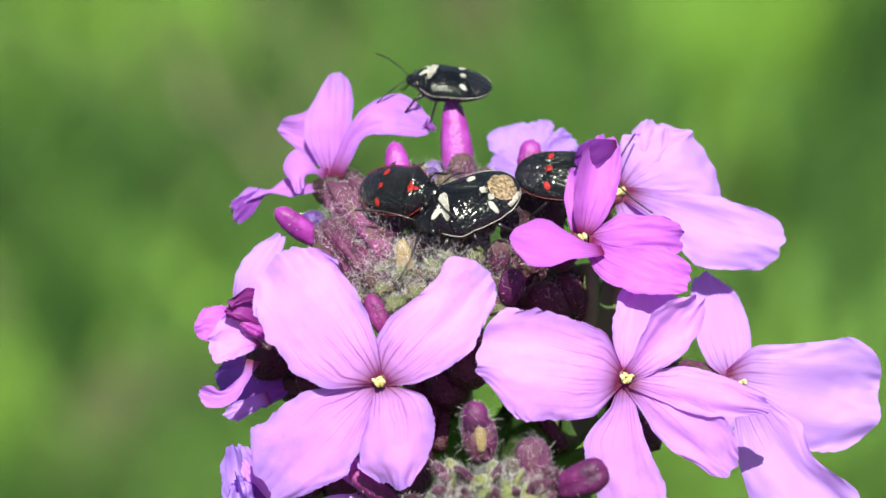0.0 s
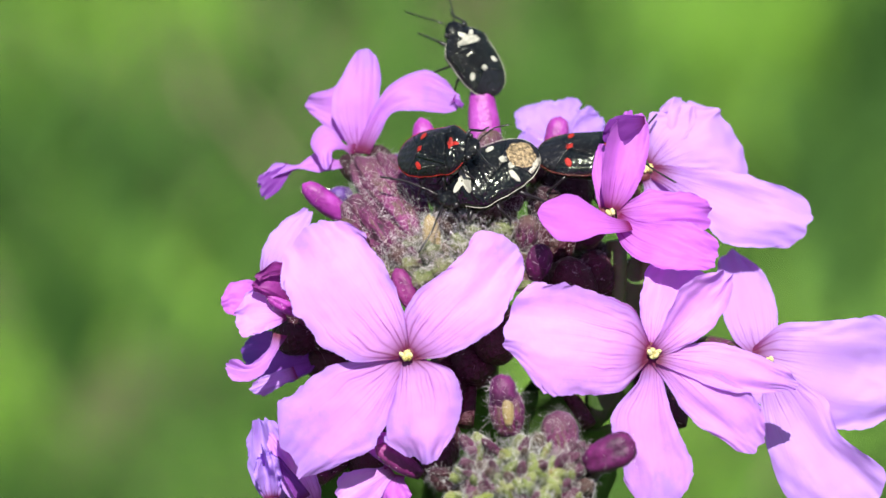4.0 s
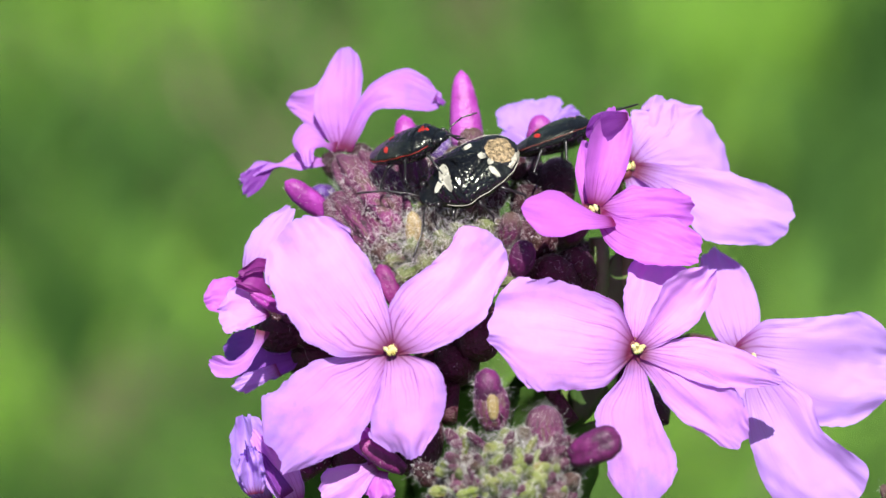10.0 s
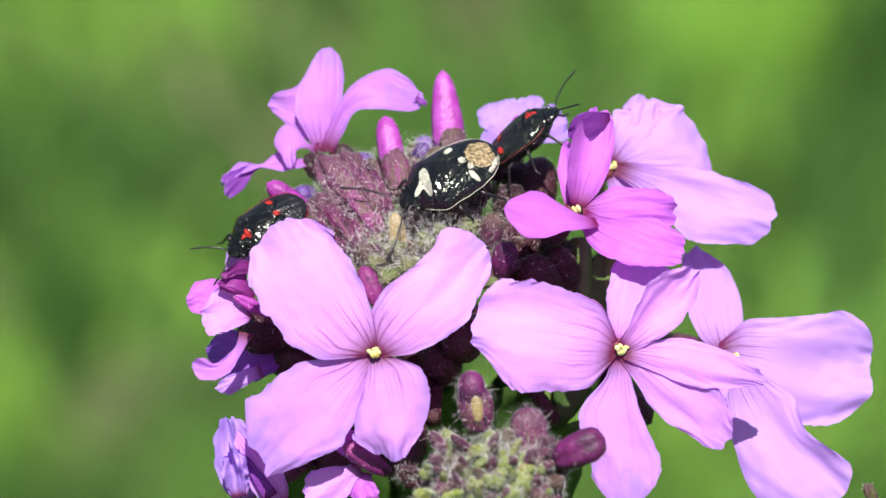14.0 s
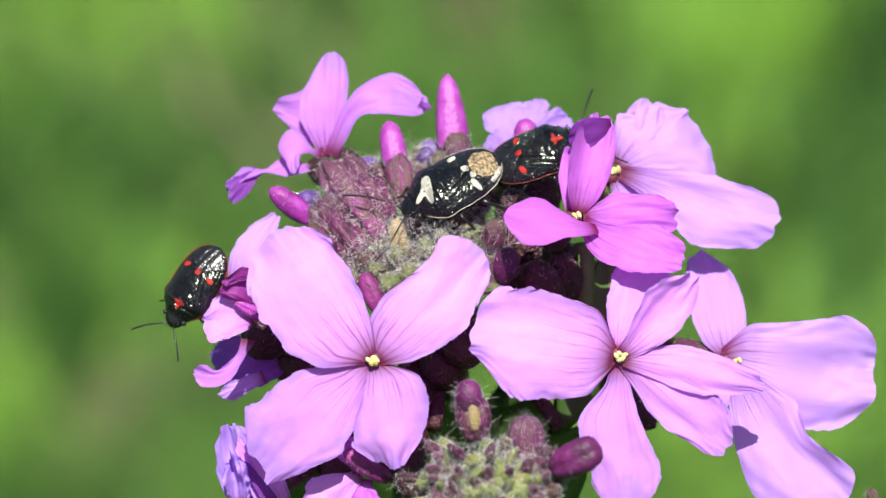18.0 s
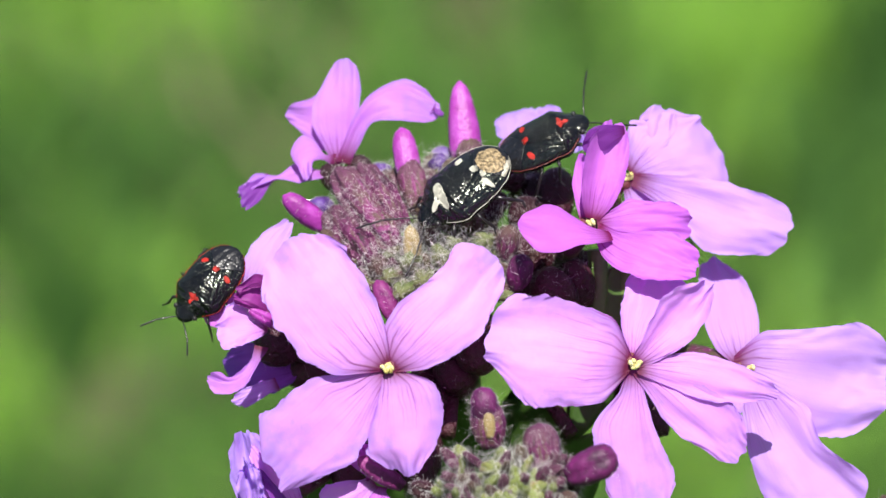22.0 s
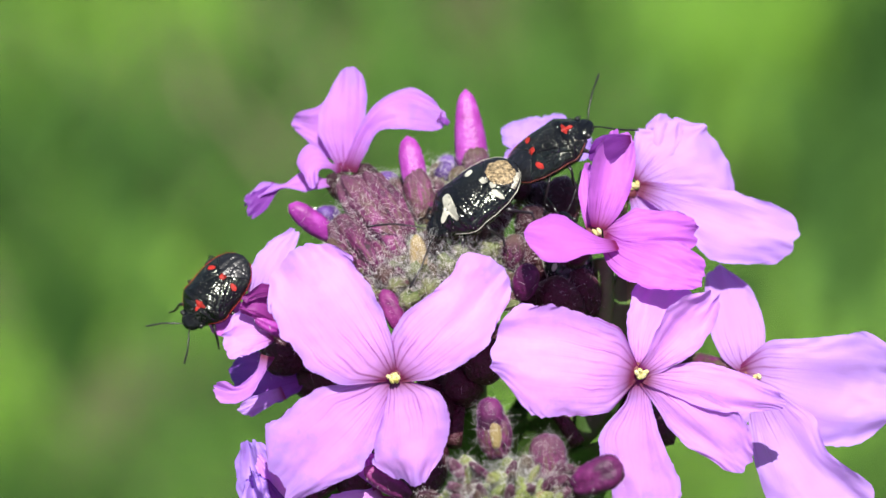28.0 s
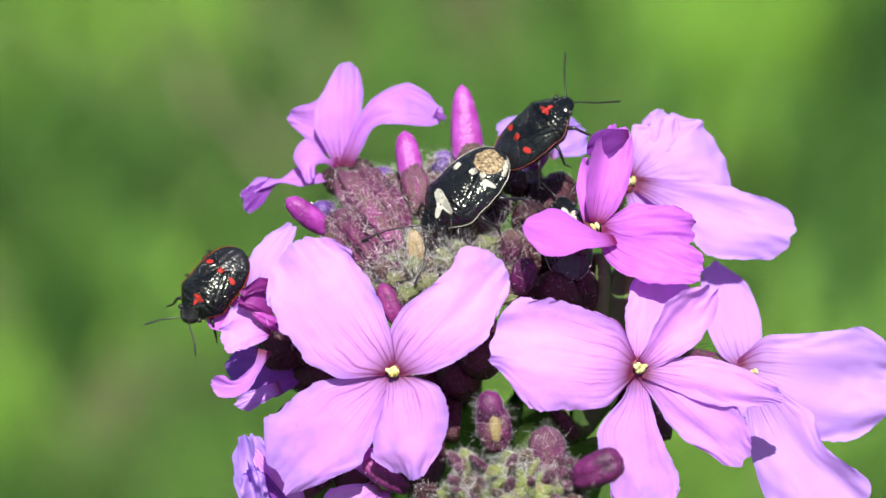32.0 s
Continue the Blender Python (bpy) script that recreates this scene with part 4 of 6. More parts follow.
for k in range(7):
    a = k * 2.4
    d = HEAD.to_3x3().inverted() @ Vector((math.cos(a), math.sin(a), 0.35 - 0.1 * k / 7))
    foot = core + DOWN * (110 + k * 80)
    leaf(foot, foot + d * (60 + k * 9), 8 + k, HEAD.to_3x3().inverted() @ Vector((0, 0, 1)), DOWN * -9)



# ---- the bugs ----
def softened(xs, values):
    """A smooth curve close to the given corners, from -3.5 to 2.7."""
    f = np.interp(np.linspace(-3.5, 2.7, 249), xs, values)
    for _ in range(18):
        f[1:-1] = f[:-2] * 0.25 + f[1:-1] * 0.5 + f[2:] * 0.25
    return f


WIDTHS = softened([-3.5, -3.45, -3.3, -2.9, -2.3, -1.4, -0.4, 0.6, 1.15, 1.4, 2.0, 2.45, 2.7], [0.02, 0.2, 0.78, 1.32, 1.74, 2.02, 2.12, 2.10, 2.20, 2.12, 1.62, 1.16, 1.0]) * 0.94
HEIGHTS = softened([-3.5, -3.0, -2.0, -1.0, 0.3, 1.2, 2.0, 2.6], [0.08, 0.32, 0.64, 0.88, 1.04, 1.02, 0.84, 0.52])


def half_width(x):
    return float(np.interp((x + 3.5) * 40, range(249), WIDTHS))


def height(x):
    return float(np.interp((x + 3.5) * 40, range(249), HEIGHTS))


def back(x, y):
    """Height of the back over the plan place (x, y)."""
    w = half_width(x)
    return height(x) * max(0.0, 1 - min(1, abs(y) / w) ** 2.3) ** 0.62


def shield_edge(x):
    """Half width of the scutellum."""
    return 0.20 + 0.98 * (min(1.0, max(0.0, x + 1.25) / 2.4)) ** 0.9


def bell(v, at, wide):
    return math.exp(-((v - at) / wide) ** 2)


def skin(x, y):
    """The surface of the plates on the back, with their furrows and humps."""
    z, a = back(x, y), abs(y)
    flat = max(0.0, 1 - a / half_width(x))
    inner = min(1.0, flat * 5)
    if x > 1.2:
        z += 0.06 + inner * (0.13 * bell(x, 2.02, 0.25) * bell(a, 0.52, 0.34) + 0.09 * bell(x, 1.52, 0.22) * bell(a, 0.95, 0.45))
        z -= inner * (0.07 * bell(x, 1.78, 0.09) + 0.05 * bell(y, 0.0, 0.10) + 0.05 * bell(x, 1.2, 0.07))
    elif a < shield_edge(x) and x > -1.25:
        z += 0.05 + 0.07 * (1 - (a / shield_edge(x)) ** 2) - 0.06 * bell(x, 0.62, 0.14) * bell(a, 0.55, 0.4)
    elif x > -1.25 - 0.8 * max(0.0, a - 0.2):
        off = a - shield_edge(x)
        z += inner * (0.04 - 0.05 * bell(off, 0.42, 0.055) + 0.035 * bell(off, 0.22, 0.16) - 0.04 * bell(a, half_width(x) * 0.80, 0.06))
    else:
        z += 0.015 * math.sin(y * 11 + x * 1.5) * inner
    pit = noise.voronoi(Vector((x, y, 0)) * 6.2)[0][0]
    z -= 0.018 * min(1.0, flat * 9) * max(0.0, 1 - (pit / 0.50) ** 2)
    return z + 0.006 * noise.noise(Vector((x * 3.2, y * 3.2, 1))) * inner


def plate(bm, xs, sides, lift, rim=0.10, columns=64):
    """A plate that lies on the back. sides(x): its two edges; its rim turns down into the back."""
    rows = []
    for x in xs:
        lo, hi = sides(x)
        n = columns
        ys = [lo + (hi - lo) * j / n for j in range(n + 1)]
        rows.append([(x, ys[0], back(x, ys[0]) - rim)] + [(x, y, skin(x, y) + lift) for y in ys] + [(x, ys[-1], back(x, ys[-1]) - rim)])
    rows = [[(x, y, z - rim - lift) for x, y, z in rows[0]]] + rows + [[(x, y, z - rim - lift) for x, y, z in rows[-1]]]
    vs = [[bm.verts.new(Vector(p) * MM) for p in r] for r in rows]
    for a, b in zip(vs, vs[1:]):
        for i in range(len(a) - 1):
            bm.faces.new((a[i], a[i + 1], b[i + 1], b[i]))
    bmesh.ops.recalc_face_normals(bm, faces=bm.faces)


def spot(bm, x, y, rays, turn=0.0, lift=0.03):
    """A coloured mark that lies in the back. rays: (degrees, reach) round its middle, joined smoothly."""
    n = 48
    ways = [a for a, r in rays]
    reach = np.interp(np.arange(n) * 360.0 / n, ways + [ways[0] + 360.0], [r for a, r in rays] + [rays[0][1]])
    for _ in range(2):
        reach = np.roll(reach, 1) * 0.25 + reach * 0.5 + np.roll(reach, -1) * 0.25
    rows = []
    for f in (0.12, 0.25, 0.37, 0.5, 0.62, 0.75, 0.86, 0.95, 1.0):
        ring = []
        for j in range(n):
            k = 2 * math.pi * j / n + turn
            r = f * reach[j] * (1 + 0.13 * noise.noise(Vector((math.cos(k) * 2.6, math.sin(k) * 2.6, x * 3 + y))))
            px, py = x + r * math.cos(k), y + r * math.sin(k)
            w = half_width(px) * 0.975
            py = max(-w, min(w, py))
            ring.append(Vector((px, py, skin(px, py) + (lift if f < 1 else -0.03))) * MM)
        rows.append(ring)
    c = bm.verts.new(Vector((x, y, skin(x, y) + lift)) * MM)
    vs = [[bm.verts.new(p) for p in r] for r in rows]
    for i in range(n):
        bm.faces.new((c, vs[0][i], vs[0][(i + 1) % n]))
        for a, b in zip(vs, vs[1:]):
            bm.faces.new((a[i], b[i], b[(i + 1) % n], a[(i + 1) % n]))


def bug(label, size, mark, rim, membrane, marks, antennae, legs):
    """A shield bug, 7 mm long at size 1: head along +x, back along +z."""
    ob = tagged(new("shield_bug"), label, "bug", "bugs on the flower head")
    limbs, feelers = [], []

    def add(name, bm, material, parent=ob, words=""):
        o = part(name, bm, material, parent, words)
        if parent is ob:
            o.scale = (size, size, size)
        return o

    span = lambda a, b, n: [a + (b - a) * i / n for i in range(n + 1)]
    bm = bmesh.new()
    rings = []
    for x in span(-3.45, 2.55, 26):
        w, h = half_width(x), height(x)
        ring = []
        for j in range(24):
            k = 2 * math.pi * j / 24
            y = w * math.cos(k)
            z = back(x, y) if math.sin(k) >= 0 else -1.05 * h * abs(math.sin(k)) ** 0.8
            ring.append(Vector((x, y, z)) * MM)
        rings.append(ring)
    loft(bm, rings)
    add("abdomen", bm, BLACK)
    # head: a rounded wedge with two bead eyes
    bm = bmesh.new()
    rings = []
    for x, w, h in ((2.35, 0.9, 0.42), (2.6, 0.95, 0.42), (2.85, 0.86, 0.38), (3.1, 0.74, 0.32), (3.3, 0.58, 0.25), (3.45, 0.36, 0.17), (3.52, 0.1, 0.06)):
        rings.append([Vector((x, w * math.cos(k), 0.06 + h * math.sin(k) - 0.10 * (x - 2.4))) * MM for k in (2 * math.pi * j / 16 for j in range(16))])
    loft(bm, rings)
    head = add("head", bm, BLACK)
    for s in (1, -1):
        bm = bmesh.new()
        bmesh.ops.create_icosphere(bm, subdivisions=2, radius=0.21 * MM, matrix=Matrix.Translation(Vector((2.74, s * 0.9, 0.14)) * MM))
        add("eye", bm, LEG, head)
    bm = bmesh.new()
    plate(bm, span(1.22, 2.56, 28), lambda x: (-half_width(x) * 0.985, half_width(x) * 0.985), 0.02, 0.10, 84)
    add("pronotum", bm, BLACK)
    bm = bmesh.new()
    plate(bm, span(-1.24, 1.17, 48), lambda x: (-shield_edge(x) + 0.015, shield_edge(x) - 0.015), 0.01, 0.10, 44)
    add("scutellum", bm, BLACK)
    for s in (1, -1):
        bm = bmesh.new()

        def edges(x, s=s):
            inner = shield_edge(x) + 0.015 + max(0, -1.25 - x) * 1.25
            outer = half_width(x) * 0.97
            return tuple(sorted((s * min(inner, outer - 0.02), s * outer)))
        plate(bm, span(-2.15, 1.16, 66), edges, 0.0, 0.10, 36)
        add("wing_case", bm, BLACKWING)
    edge_of = lambda x: min(half_width(x) * 0.93, 0.26 + (-1.26 - x) * 1.3)
    bm = bmesh.new()
    plate(bm, span(-3.38, -1.28, 40), lambda x: (-edge_of(x), edge_of(x)), 0.03, 0.10, 56)
    add("wing_membrane", bm, DUSK)
    if membrane is BRONZE:
        bm = bmesh.new()
        spot(bm, -2.32, 0.05, PATCH, 0.0, 0.06)
        add("membrane_patch", bm, BRONZE, ob, "bronze patch on the wing membrane")
        bm = bmesh.new()
        plate(bm, span(-3.36, -2.15, 20), lambda x: (edge_of(x) * (0.76 + 0.10 * math.sin(x * 5) + 0.05 * math.sin(x * 17)), edge_of(x) * 0.98), 0.05, 0.05, 12)
        add("membrane_margin", bm, MARGIN, ob, "pale margin of the wing membrane")
    for s in (1, -1):
        bm = bmesh.new()
        xs = span(-3.3, 2.3, 22)
        tube(bm, [(x, s * half_width(x) * 1.0, 0.09 + 0.02 * math.sin(x * 6)) for x in xs], [0.024 if abs(x) < 3 else 0.018 for x in xs], 6)
        add("body_rim", bm, rim, ob, "thin coloured rim")
    for x, y, rays, turn in marks:
        bm = bmesh.new()
        spot(bm, x, y, rays, radians(turn))
        add("mark", bm, mark, ob, "coloured spot")
    for s, pts in zip((1, -1), antennae):
        bm = bmesh.new()
        p = [Vector(q) for q in pts]
        dense = []
        for a, b in zip(p, p[1:]):
            dense += [a, a.lerp(b, 0.08), a.lerp(b, 0.5), a.lerp(b, 0.94)]
        dense.append(p[-1])
        tube(bm, [q - p[0] for q in dense], [(0.040, 0.055, 0.066, 0.062)[i % 4] * (0.8 + 0.4 * i / len(dense)) for i in range(len(dense))], 7)
        o = add("antenna", bm, LEG, head, "thin black antenna")
        o.location = p[0] * MM
        feelers.append((o, p[0] * MM))
    for (x, y), (kx, ky, kz), (fx, fy, fz) in legs:
        for s in (1, -1):
            bm = bmesh.new()
            hip, knee, foot = Vector((x, s * y, -0.45)), Vector((kx, s * ky, kz)), Vector((fx, s * fy, fz))
            toe = foot + (foot - knee).normalized() * 0.25 + Vector((0.3, s * 0.3, -0.05))
            knee, foot, toe, root_at, hip = knee - hip, foot - hip, toe - hip, hip, Vector()
            tube(bm, [hip, hip.lerp(knee, 0.35), hip.lerp(knee, 0.8), knee, knee.lerp(foot, 0.1), knee.lerp(foot, 0.6), foot, foot.lerp(toe, 0.5), toe],
                 [0.13, 0.18, 0.15, 0.12, 0.10, 0.10, 0.09, 0.07, 0.06], 8)
            o = add("leg", bm, LEG, ob)
            o.location = root_at * MM * size
            limbs.append((o, root_at * MM * size, s))
    return ob, limbs, feelers


LEGS = (((1.5, 0.7), (2.3, 1.75, -0.45), (2.7, 2.1, -1.5)),
        ((0.4, 0.8), (0.5, 2.25, -0.35), (0.1, 2.6, -1.6)),
        ((-0.6, 0.8), (-1.3, 2.15, -0.4), (-2.3, 2.5, -1.6)))
LONG_LEGS = (((1.5, 0.7), (2.6, 1.7, -0.7), (3.6, 2.0, -2.6)),
             ((0.4, 0.8), (0.9, 2.0, -0.6), (1.2, 2.3, -2.4)),
             ((-0.6, 0.8), (-1.0, 1.9, -0.7), (-1.6, 1.6, -2.4)))
PATCH = ((0, 0.92), (45, 0.98), (90, 1.02), (135, 0.98), (180, 0.86), (225, 0.98), (270, 1.04), (315, 0.95))
YOKE = ((12, 0.90), (42, 0.26), (66, 0.30), (92, 1.05), (118, 0.56), (165, 0.40), (215, 0.60), (246, 1.45), (275, 0.50), (320, 0.36))
CROSS = ((0, 0.70), (30, 0.22), (70, 0.24), (100, 0.62), (130, 0.24), (180, 0.30), (230, 0.24), (255, 0.58), (285, 0.24), (330, 0.24))
DROP = ((0, 0.26), (60, 0.20), (120, 0.22), (180, 0.40), (240, 0.20), (300, 0.20))
BLOCK = ((0, 0.25), (45, 0.30), (90, 0.22), (135, 0.28), (180, 0.26), (225, 0.30), (270, 0.22), (315, 0.26))
STREAK = ((0, 0.50), (40, 0.22), (90, 0.17), (140, 0.26), (180, 0.44), (220, 0.20), (270, 0.20), (320, 0.24))
BAR = ((0, 0.34), (40, 0.26), (90, 0.18), (140, 0.24), (180, 0.34), (220, 0.24), (270, 0.18), (320, 0.24))
WHITE_MARKS = ((1.72, 0.18, YOKE, 0), (-1.12, 0.0, BLOCK, 10), (-1.20, 1.22, STREAK, 110), (-0.85, -1.22, DROP, 200), (-1.42, 0.55, BAR, 40))
# The bar at (1.9, -0.75) is a glint painted as a cream spot.
SMALL_MARKS = ((1.66, 0.0, YOKE, 0), (1.9, -0.75, BAR, -70), (-1.05, 0.0, BLOCK, 20), (-1.15, 1.2, BAR, -30), (-0.9, -1.2, BAR, 30))
RED_MARKS = ((1.62, 0.05, CROSS, 0), (-1.12, 0.02, BLOCK, 0), (-0.98, 1.15, BAR, 65), (-1.22, -1.22, BAR, -60))
SPREAD = (((3.35, 0.35, 0.1), (3.9, 0.9, 0.35), (5.0, 1.9, 0.4), (6.4, 2.6, 0.1)), ((3.35, -0.35, 0.1), (3.9, -0.9, 0.35), (4.9, -1.9, 0.5), (6.3, -2.9, 0.5)))
SHORT = tuple(tuple((3.35 + (x - 3.35) * 0.72, y * 0.75, z) for x, y, z in side) for side in SPREAD)
UPRIGHT = (((3.35, 0.35, 0.1), (3.75, 0.95, 0.35), (4.6, 2.15, 0.4), (5.5, 3.4, 0.1)), SPREAD[1])
DROOP = (((3.35, 0.35, 0.1), (4.0, 0.7, 0.0), (5.2, 1.4, -0.9), (6.2, 1.8, -2.0)), ((3.35, -0.35, 0.1), (4.0, -0.9, 0.2), (5.3, -1.6, 0.3), (6.5, -2.2, 0.0)))
bug_white, white_legs, white_feelers = bug("black shield bug with cream spots and bronze wing tips on buds", 1.1, CREAM, RIMWHITE, BRONZE, WHITE_MARKS, SPREAD, LEGS)
bug_mate, mate_legs, mate_feelers = bug("black red-spotted shield bug joined tail to tail with another", 0.98, RED, RIMDARK, DUSK, RED_MARKS, UPRIGHT, LEGS)
bug_rover, rover_legs, rover_feelers = bug("black red-spotted shield bug with red rim walking over petals", 0.91, RED, RED, DUSK, RED_MARKS, SHORT, LEGS)
bug_top, top_legs, top_feelers = bug("black shield bug with white spots, perched on the tall bud", 0.86, CREAM, RIMWHITE, DUSK, SMALL_MARKS, DROOP, LONG_LEGS)



# ---- the meadow behind ----
def patches(x, y, spots):
    return sum(a * math.exp(-((x - cx) / sx) ** 2 - ((y - cy) / sy) ** 2) for cx, cy, sx, sy, a in spots)


def lush(x, y):
    """How bright and yellow-green the grass is at a place, 0 to 1: it grows in patches."""
    v = 0.36 + 0.28 * noise.noise(Vector((x * 12, y * 10, 3))) + 0.42 * noise.noise(Vector((x * 48, y * 6, 8)))
    v += 1.6 * patches(x, y, ((0.089, 1.342, 0.024, 0.041, 0.50), (0.041, 1.300, 0.020, 0.031, 0.25), (0.083, 1.075, 0.028, 0.020, 0.45), (-0.099, 1.330, 0.026, 0.024, 0.65), (-0.128, 1.353, 0.021, 0.031, 0.42), (-0.129, 1.285, 0.011, 0.020, 0.30), (-0.082, 1.318, 0.023, 0.022, 0.75), (-0.106, 1.090, 0.028, 0.031, 0.34), (-0.124, 1.084, 0.010, 0.024, 0.40),
                        (0.128, 1.199, 0.013, 0.024, 0.50), (-0.030, 1.353, 0.010, 0.024, 0.20)))
    v += 1.6 * patches(x, y, ((-0.058, 1.357, 0.011, 0.024, -0.15), (-0.108, 1.200, 0.008, 0.085, -0.28), (-0.115, 1.217, 0.020, 0.027, -0.22), (0.129, 1.274, 0.011, 0.054, -0.35), (0.014, 1.361, 0.010, 0.034, -0.30), (0.104, 1.173, 0.010, 0.020, -0.15),
                        (-0.131, 1.252, 0.010, 0.031, -0.20), (-0.074, 1.096, 0.010, 0.031, -0.10)))
    return max(0.0, min(1.0, v))


def dry(x, y):
    """The share of dead straw."""
    return 0.03 + patches(x, y, ((0.012, 1.357, 0.011, 0.037, 0.30), (-0.070, 1.248, 0.011, 0.020, 0.40), (-0.098, 1.102, 0.008, 0.034, 0.50), (-0.093, 1.318, 0.024, 0.020, 0.40), (-0.134, 1.353, 0.016, 0.027, 0.15)))


def soil():
    m = mat("meadow_floor", (0.08, 0.14, 0.03), 0.9)
    place = node(m, "TexCoord").outputs["Object"]
    a = node(m, "TexNoise", Scale=6.0, Detail=6.0)
    b = node(m, "TexNoise", Scale=90.0, Detail=4.0)
    link(m, place, a.inputs[0])
    link(m, place, b.inputs[0])
    c = ramp(m, sums(m, "MULTIPLY_ADD", b.outputs[0], 0.5, sums(m, "MULTIPLY", a.outputs[0], 0.5)), [(0.3, (0.022, 0.05, 0.010)), (0.5, (0.04, 0.082, 0.016)), (0.7, (0.06, 0.105, 0.022))])
    link(m, c.outputs[0], m.node_tree.nodes["Principled BSDF"].inputs["Base Color"])
    bump(m, b.outputs[0], 0.6, 0.01)
    return m


bm = bmesh.new()
bmesh.ops.create_grid(bm, x_segments=40, y_segments=40, size=1500.0)
ground = part("ground", bm, soil(), None)
tagged(ground, "green meadow floor under long grass", "ground", kind="structure")
GRASS = [mottled("grass_" + n, [(0.3, tuple(k * 0.8 for k in c)), (0.7, tuple(k * 1.2 for k in c))], 30, 0.7, 0.1, 0.001, 0.3, 0.1)
         for n, c in (("dark", (0.042, 0.102, 0.022)), ("green", (0.102, 0.215, 0.042)), ("bright", (0.21, 0.39, 0.055)), ("dry", (0.24, 0.21, 0.13)))]
rnd = random.Random(5)
fields = [bmesh.new() for _ in GRASS]
for i in range(34000):
    near = i < 19000
    x, y = (rnd.gauss(0, 0.15), rnd.gauss(1.26, 0.26)) if near else (rnd.gauss(0, 1.1), rnd.gauss(1.2, 1.3))
    if not near and (abs(x) < 0.12 and y < 0.6):
        continue
    v = lush(x, y) + rnd.gauss(0, 0.12)
    k = 3 if rnd.random() < dry(x, y) else 0 if v < 0.3 else 1 if v < 0.62 else 2
    h, w = rnd.uniform(0.03, 0.09), rnd.uniform(0.0018, 0.004)
    a, lean = rnd.uniform(0, 6.283), rnd.uniform(0.35, 1.1) * h
    d, s = Vector((math.cos(a), math.sin(a), 0)), Vector((-math.sin(a), math.cos(a), 0)) * w
    p = Vector((x, y, 0))
    b = fields[k]
    rows = [[b.verts.new(p + d * lean * f * f + Vector((0, 0, h * f)) + s * e * (1 - f ** 2) ) for e in (-1, 1)] for f in (0.0, 0.4, 0.75)]
    for r0, r1 in zip(rows, rows[1:]):
        b.faces.new((r0[0], r0[1], r1[1], r1[0]))
    b.faces.new((rows[-1][0], rows[-1][1], b.verts.new(p + d * lean + Vector((0, 0, h)))))
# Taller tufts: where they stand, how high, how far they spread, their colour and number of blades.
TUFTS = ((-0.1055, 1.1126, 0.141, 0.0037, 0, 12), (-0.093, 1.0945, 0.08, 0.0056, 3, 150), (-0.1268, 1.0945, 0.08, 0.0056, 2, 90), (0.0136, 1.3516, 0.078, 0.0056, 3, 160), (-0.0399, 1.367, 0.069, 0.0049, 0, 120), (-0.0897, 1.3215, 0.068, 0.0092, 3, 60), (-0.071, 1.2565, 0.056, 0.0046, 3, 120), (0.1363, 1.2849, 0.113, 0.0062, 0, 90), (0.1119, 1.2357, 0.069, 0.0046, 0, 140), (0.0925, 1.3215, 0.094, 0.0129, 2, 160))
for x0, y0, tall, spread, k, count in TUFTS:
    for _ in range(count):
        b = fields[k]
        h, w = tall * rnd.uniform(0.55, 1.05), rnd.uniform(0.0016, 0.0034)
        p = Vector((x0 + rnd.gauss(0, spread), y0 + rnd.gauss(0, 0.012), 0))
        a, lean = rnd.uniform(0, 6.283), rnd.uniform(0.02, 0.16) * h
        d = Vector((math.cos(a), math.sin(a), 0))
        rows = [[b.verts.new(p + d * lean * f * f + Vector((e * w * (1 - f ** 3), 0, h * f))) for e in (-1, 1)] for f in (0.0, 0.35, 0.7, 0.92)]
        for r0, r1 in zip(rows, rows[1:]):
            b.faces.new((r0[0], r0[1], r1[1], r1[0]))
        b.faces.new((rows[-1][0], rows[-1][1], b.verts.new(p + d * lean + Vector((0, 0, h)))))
for b, m, words in zip(fields, GRASS, ("dark green blurred meadow grass", "green blurred meadow grass", "bright yellow-green meadow grass", "dry straw-coloured meadow grass")):
    tagged(part("meadow_grass", b, m, None), words, "grass", kind="stuff")

# Coarser grass all round, out of the lens's sight but part of the same meadow.
gen = np.random.default_rng(8)
n = 130000
reach, way = 6.5 * gen.uniform(0.0, 1.0, n) ** 0.75, gen.uniform(0, 6.283, n)
gx, gy = reach * np.cos(way), 0.9 + reach * np.sin(way)
keep = ((gx / 0.3) ** 2 + ((gy - 1.3) / 0.75) ** 2 > 1) & (gx ** 2 + (gy - 0.2) ** 2 > 0.01) & (gx ** 2 + (gy + 0.35) ** 2 > 0.02)
gx, gy = gx[keep], gy[keep]
n = len(gx)
gh, gw, ga, gl = gen.uniform(0.05, 0.16, n), gen.uniform(0.003, 0.007, n), gen.uniform(0, 6.283, n), gen.uniform(0.3, 1.0, n)
verts = np.zeros((n, 5, 3))
for i, (f, e) in enumerate(((0, -1), (0, 1), (0.6, 1), (0.6, -1), (1, 0))):
    verts[:, i, 0] = gx + np.cos(ga) * gl * gh * f * f - np.sin(ga) * gw * e
    verts[:, i, 1] = gy + np.sin(ga) * gl * gh * f * f + np.cos(ga) * gw * e
    verts[:, i, 2] = gh * f * (1 - 0.25 * gl * f)
first = np.arange(n) * 5
faces = [q for k in first.tolist() for q in ((k, k + 1, k + 2, k + 3), (k + 3, k + 2, k + 4))]
me = bpy.data.meshes.new("meadow_grass")
me.from_pydata(verts.reshape(-1, 3).tolist(), [], faces)
me.polygons.foreach_set("use_smooth", [True] * len(me.polygons))
me.materials.append(GRASS[1])
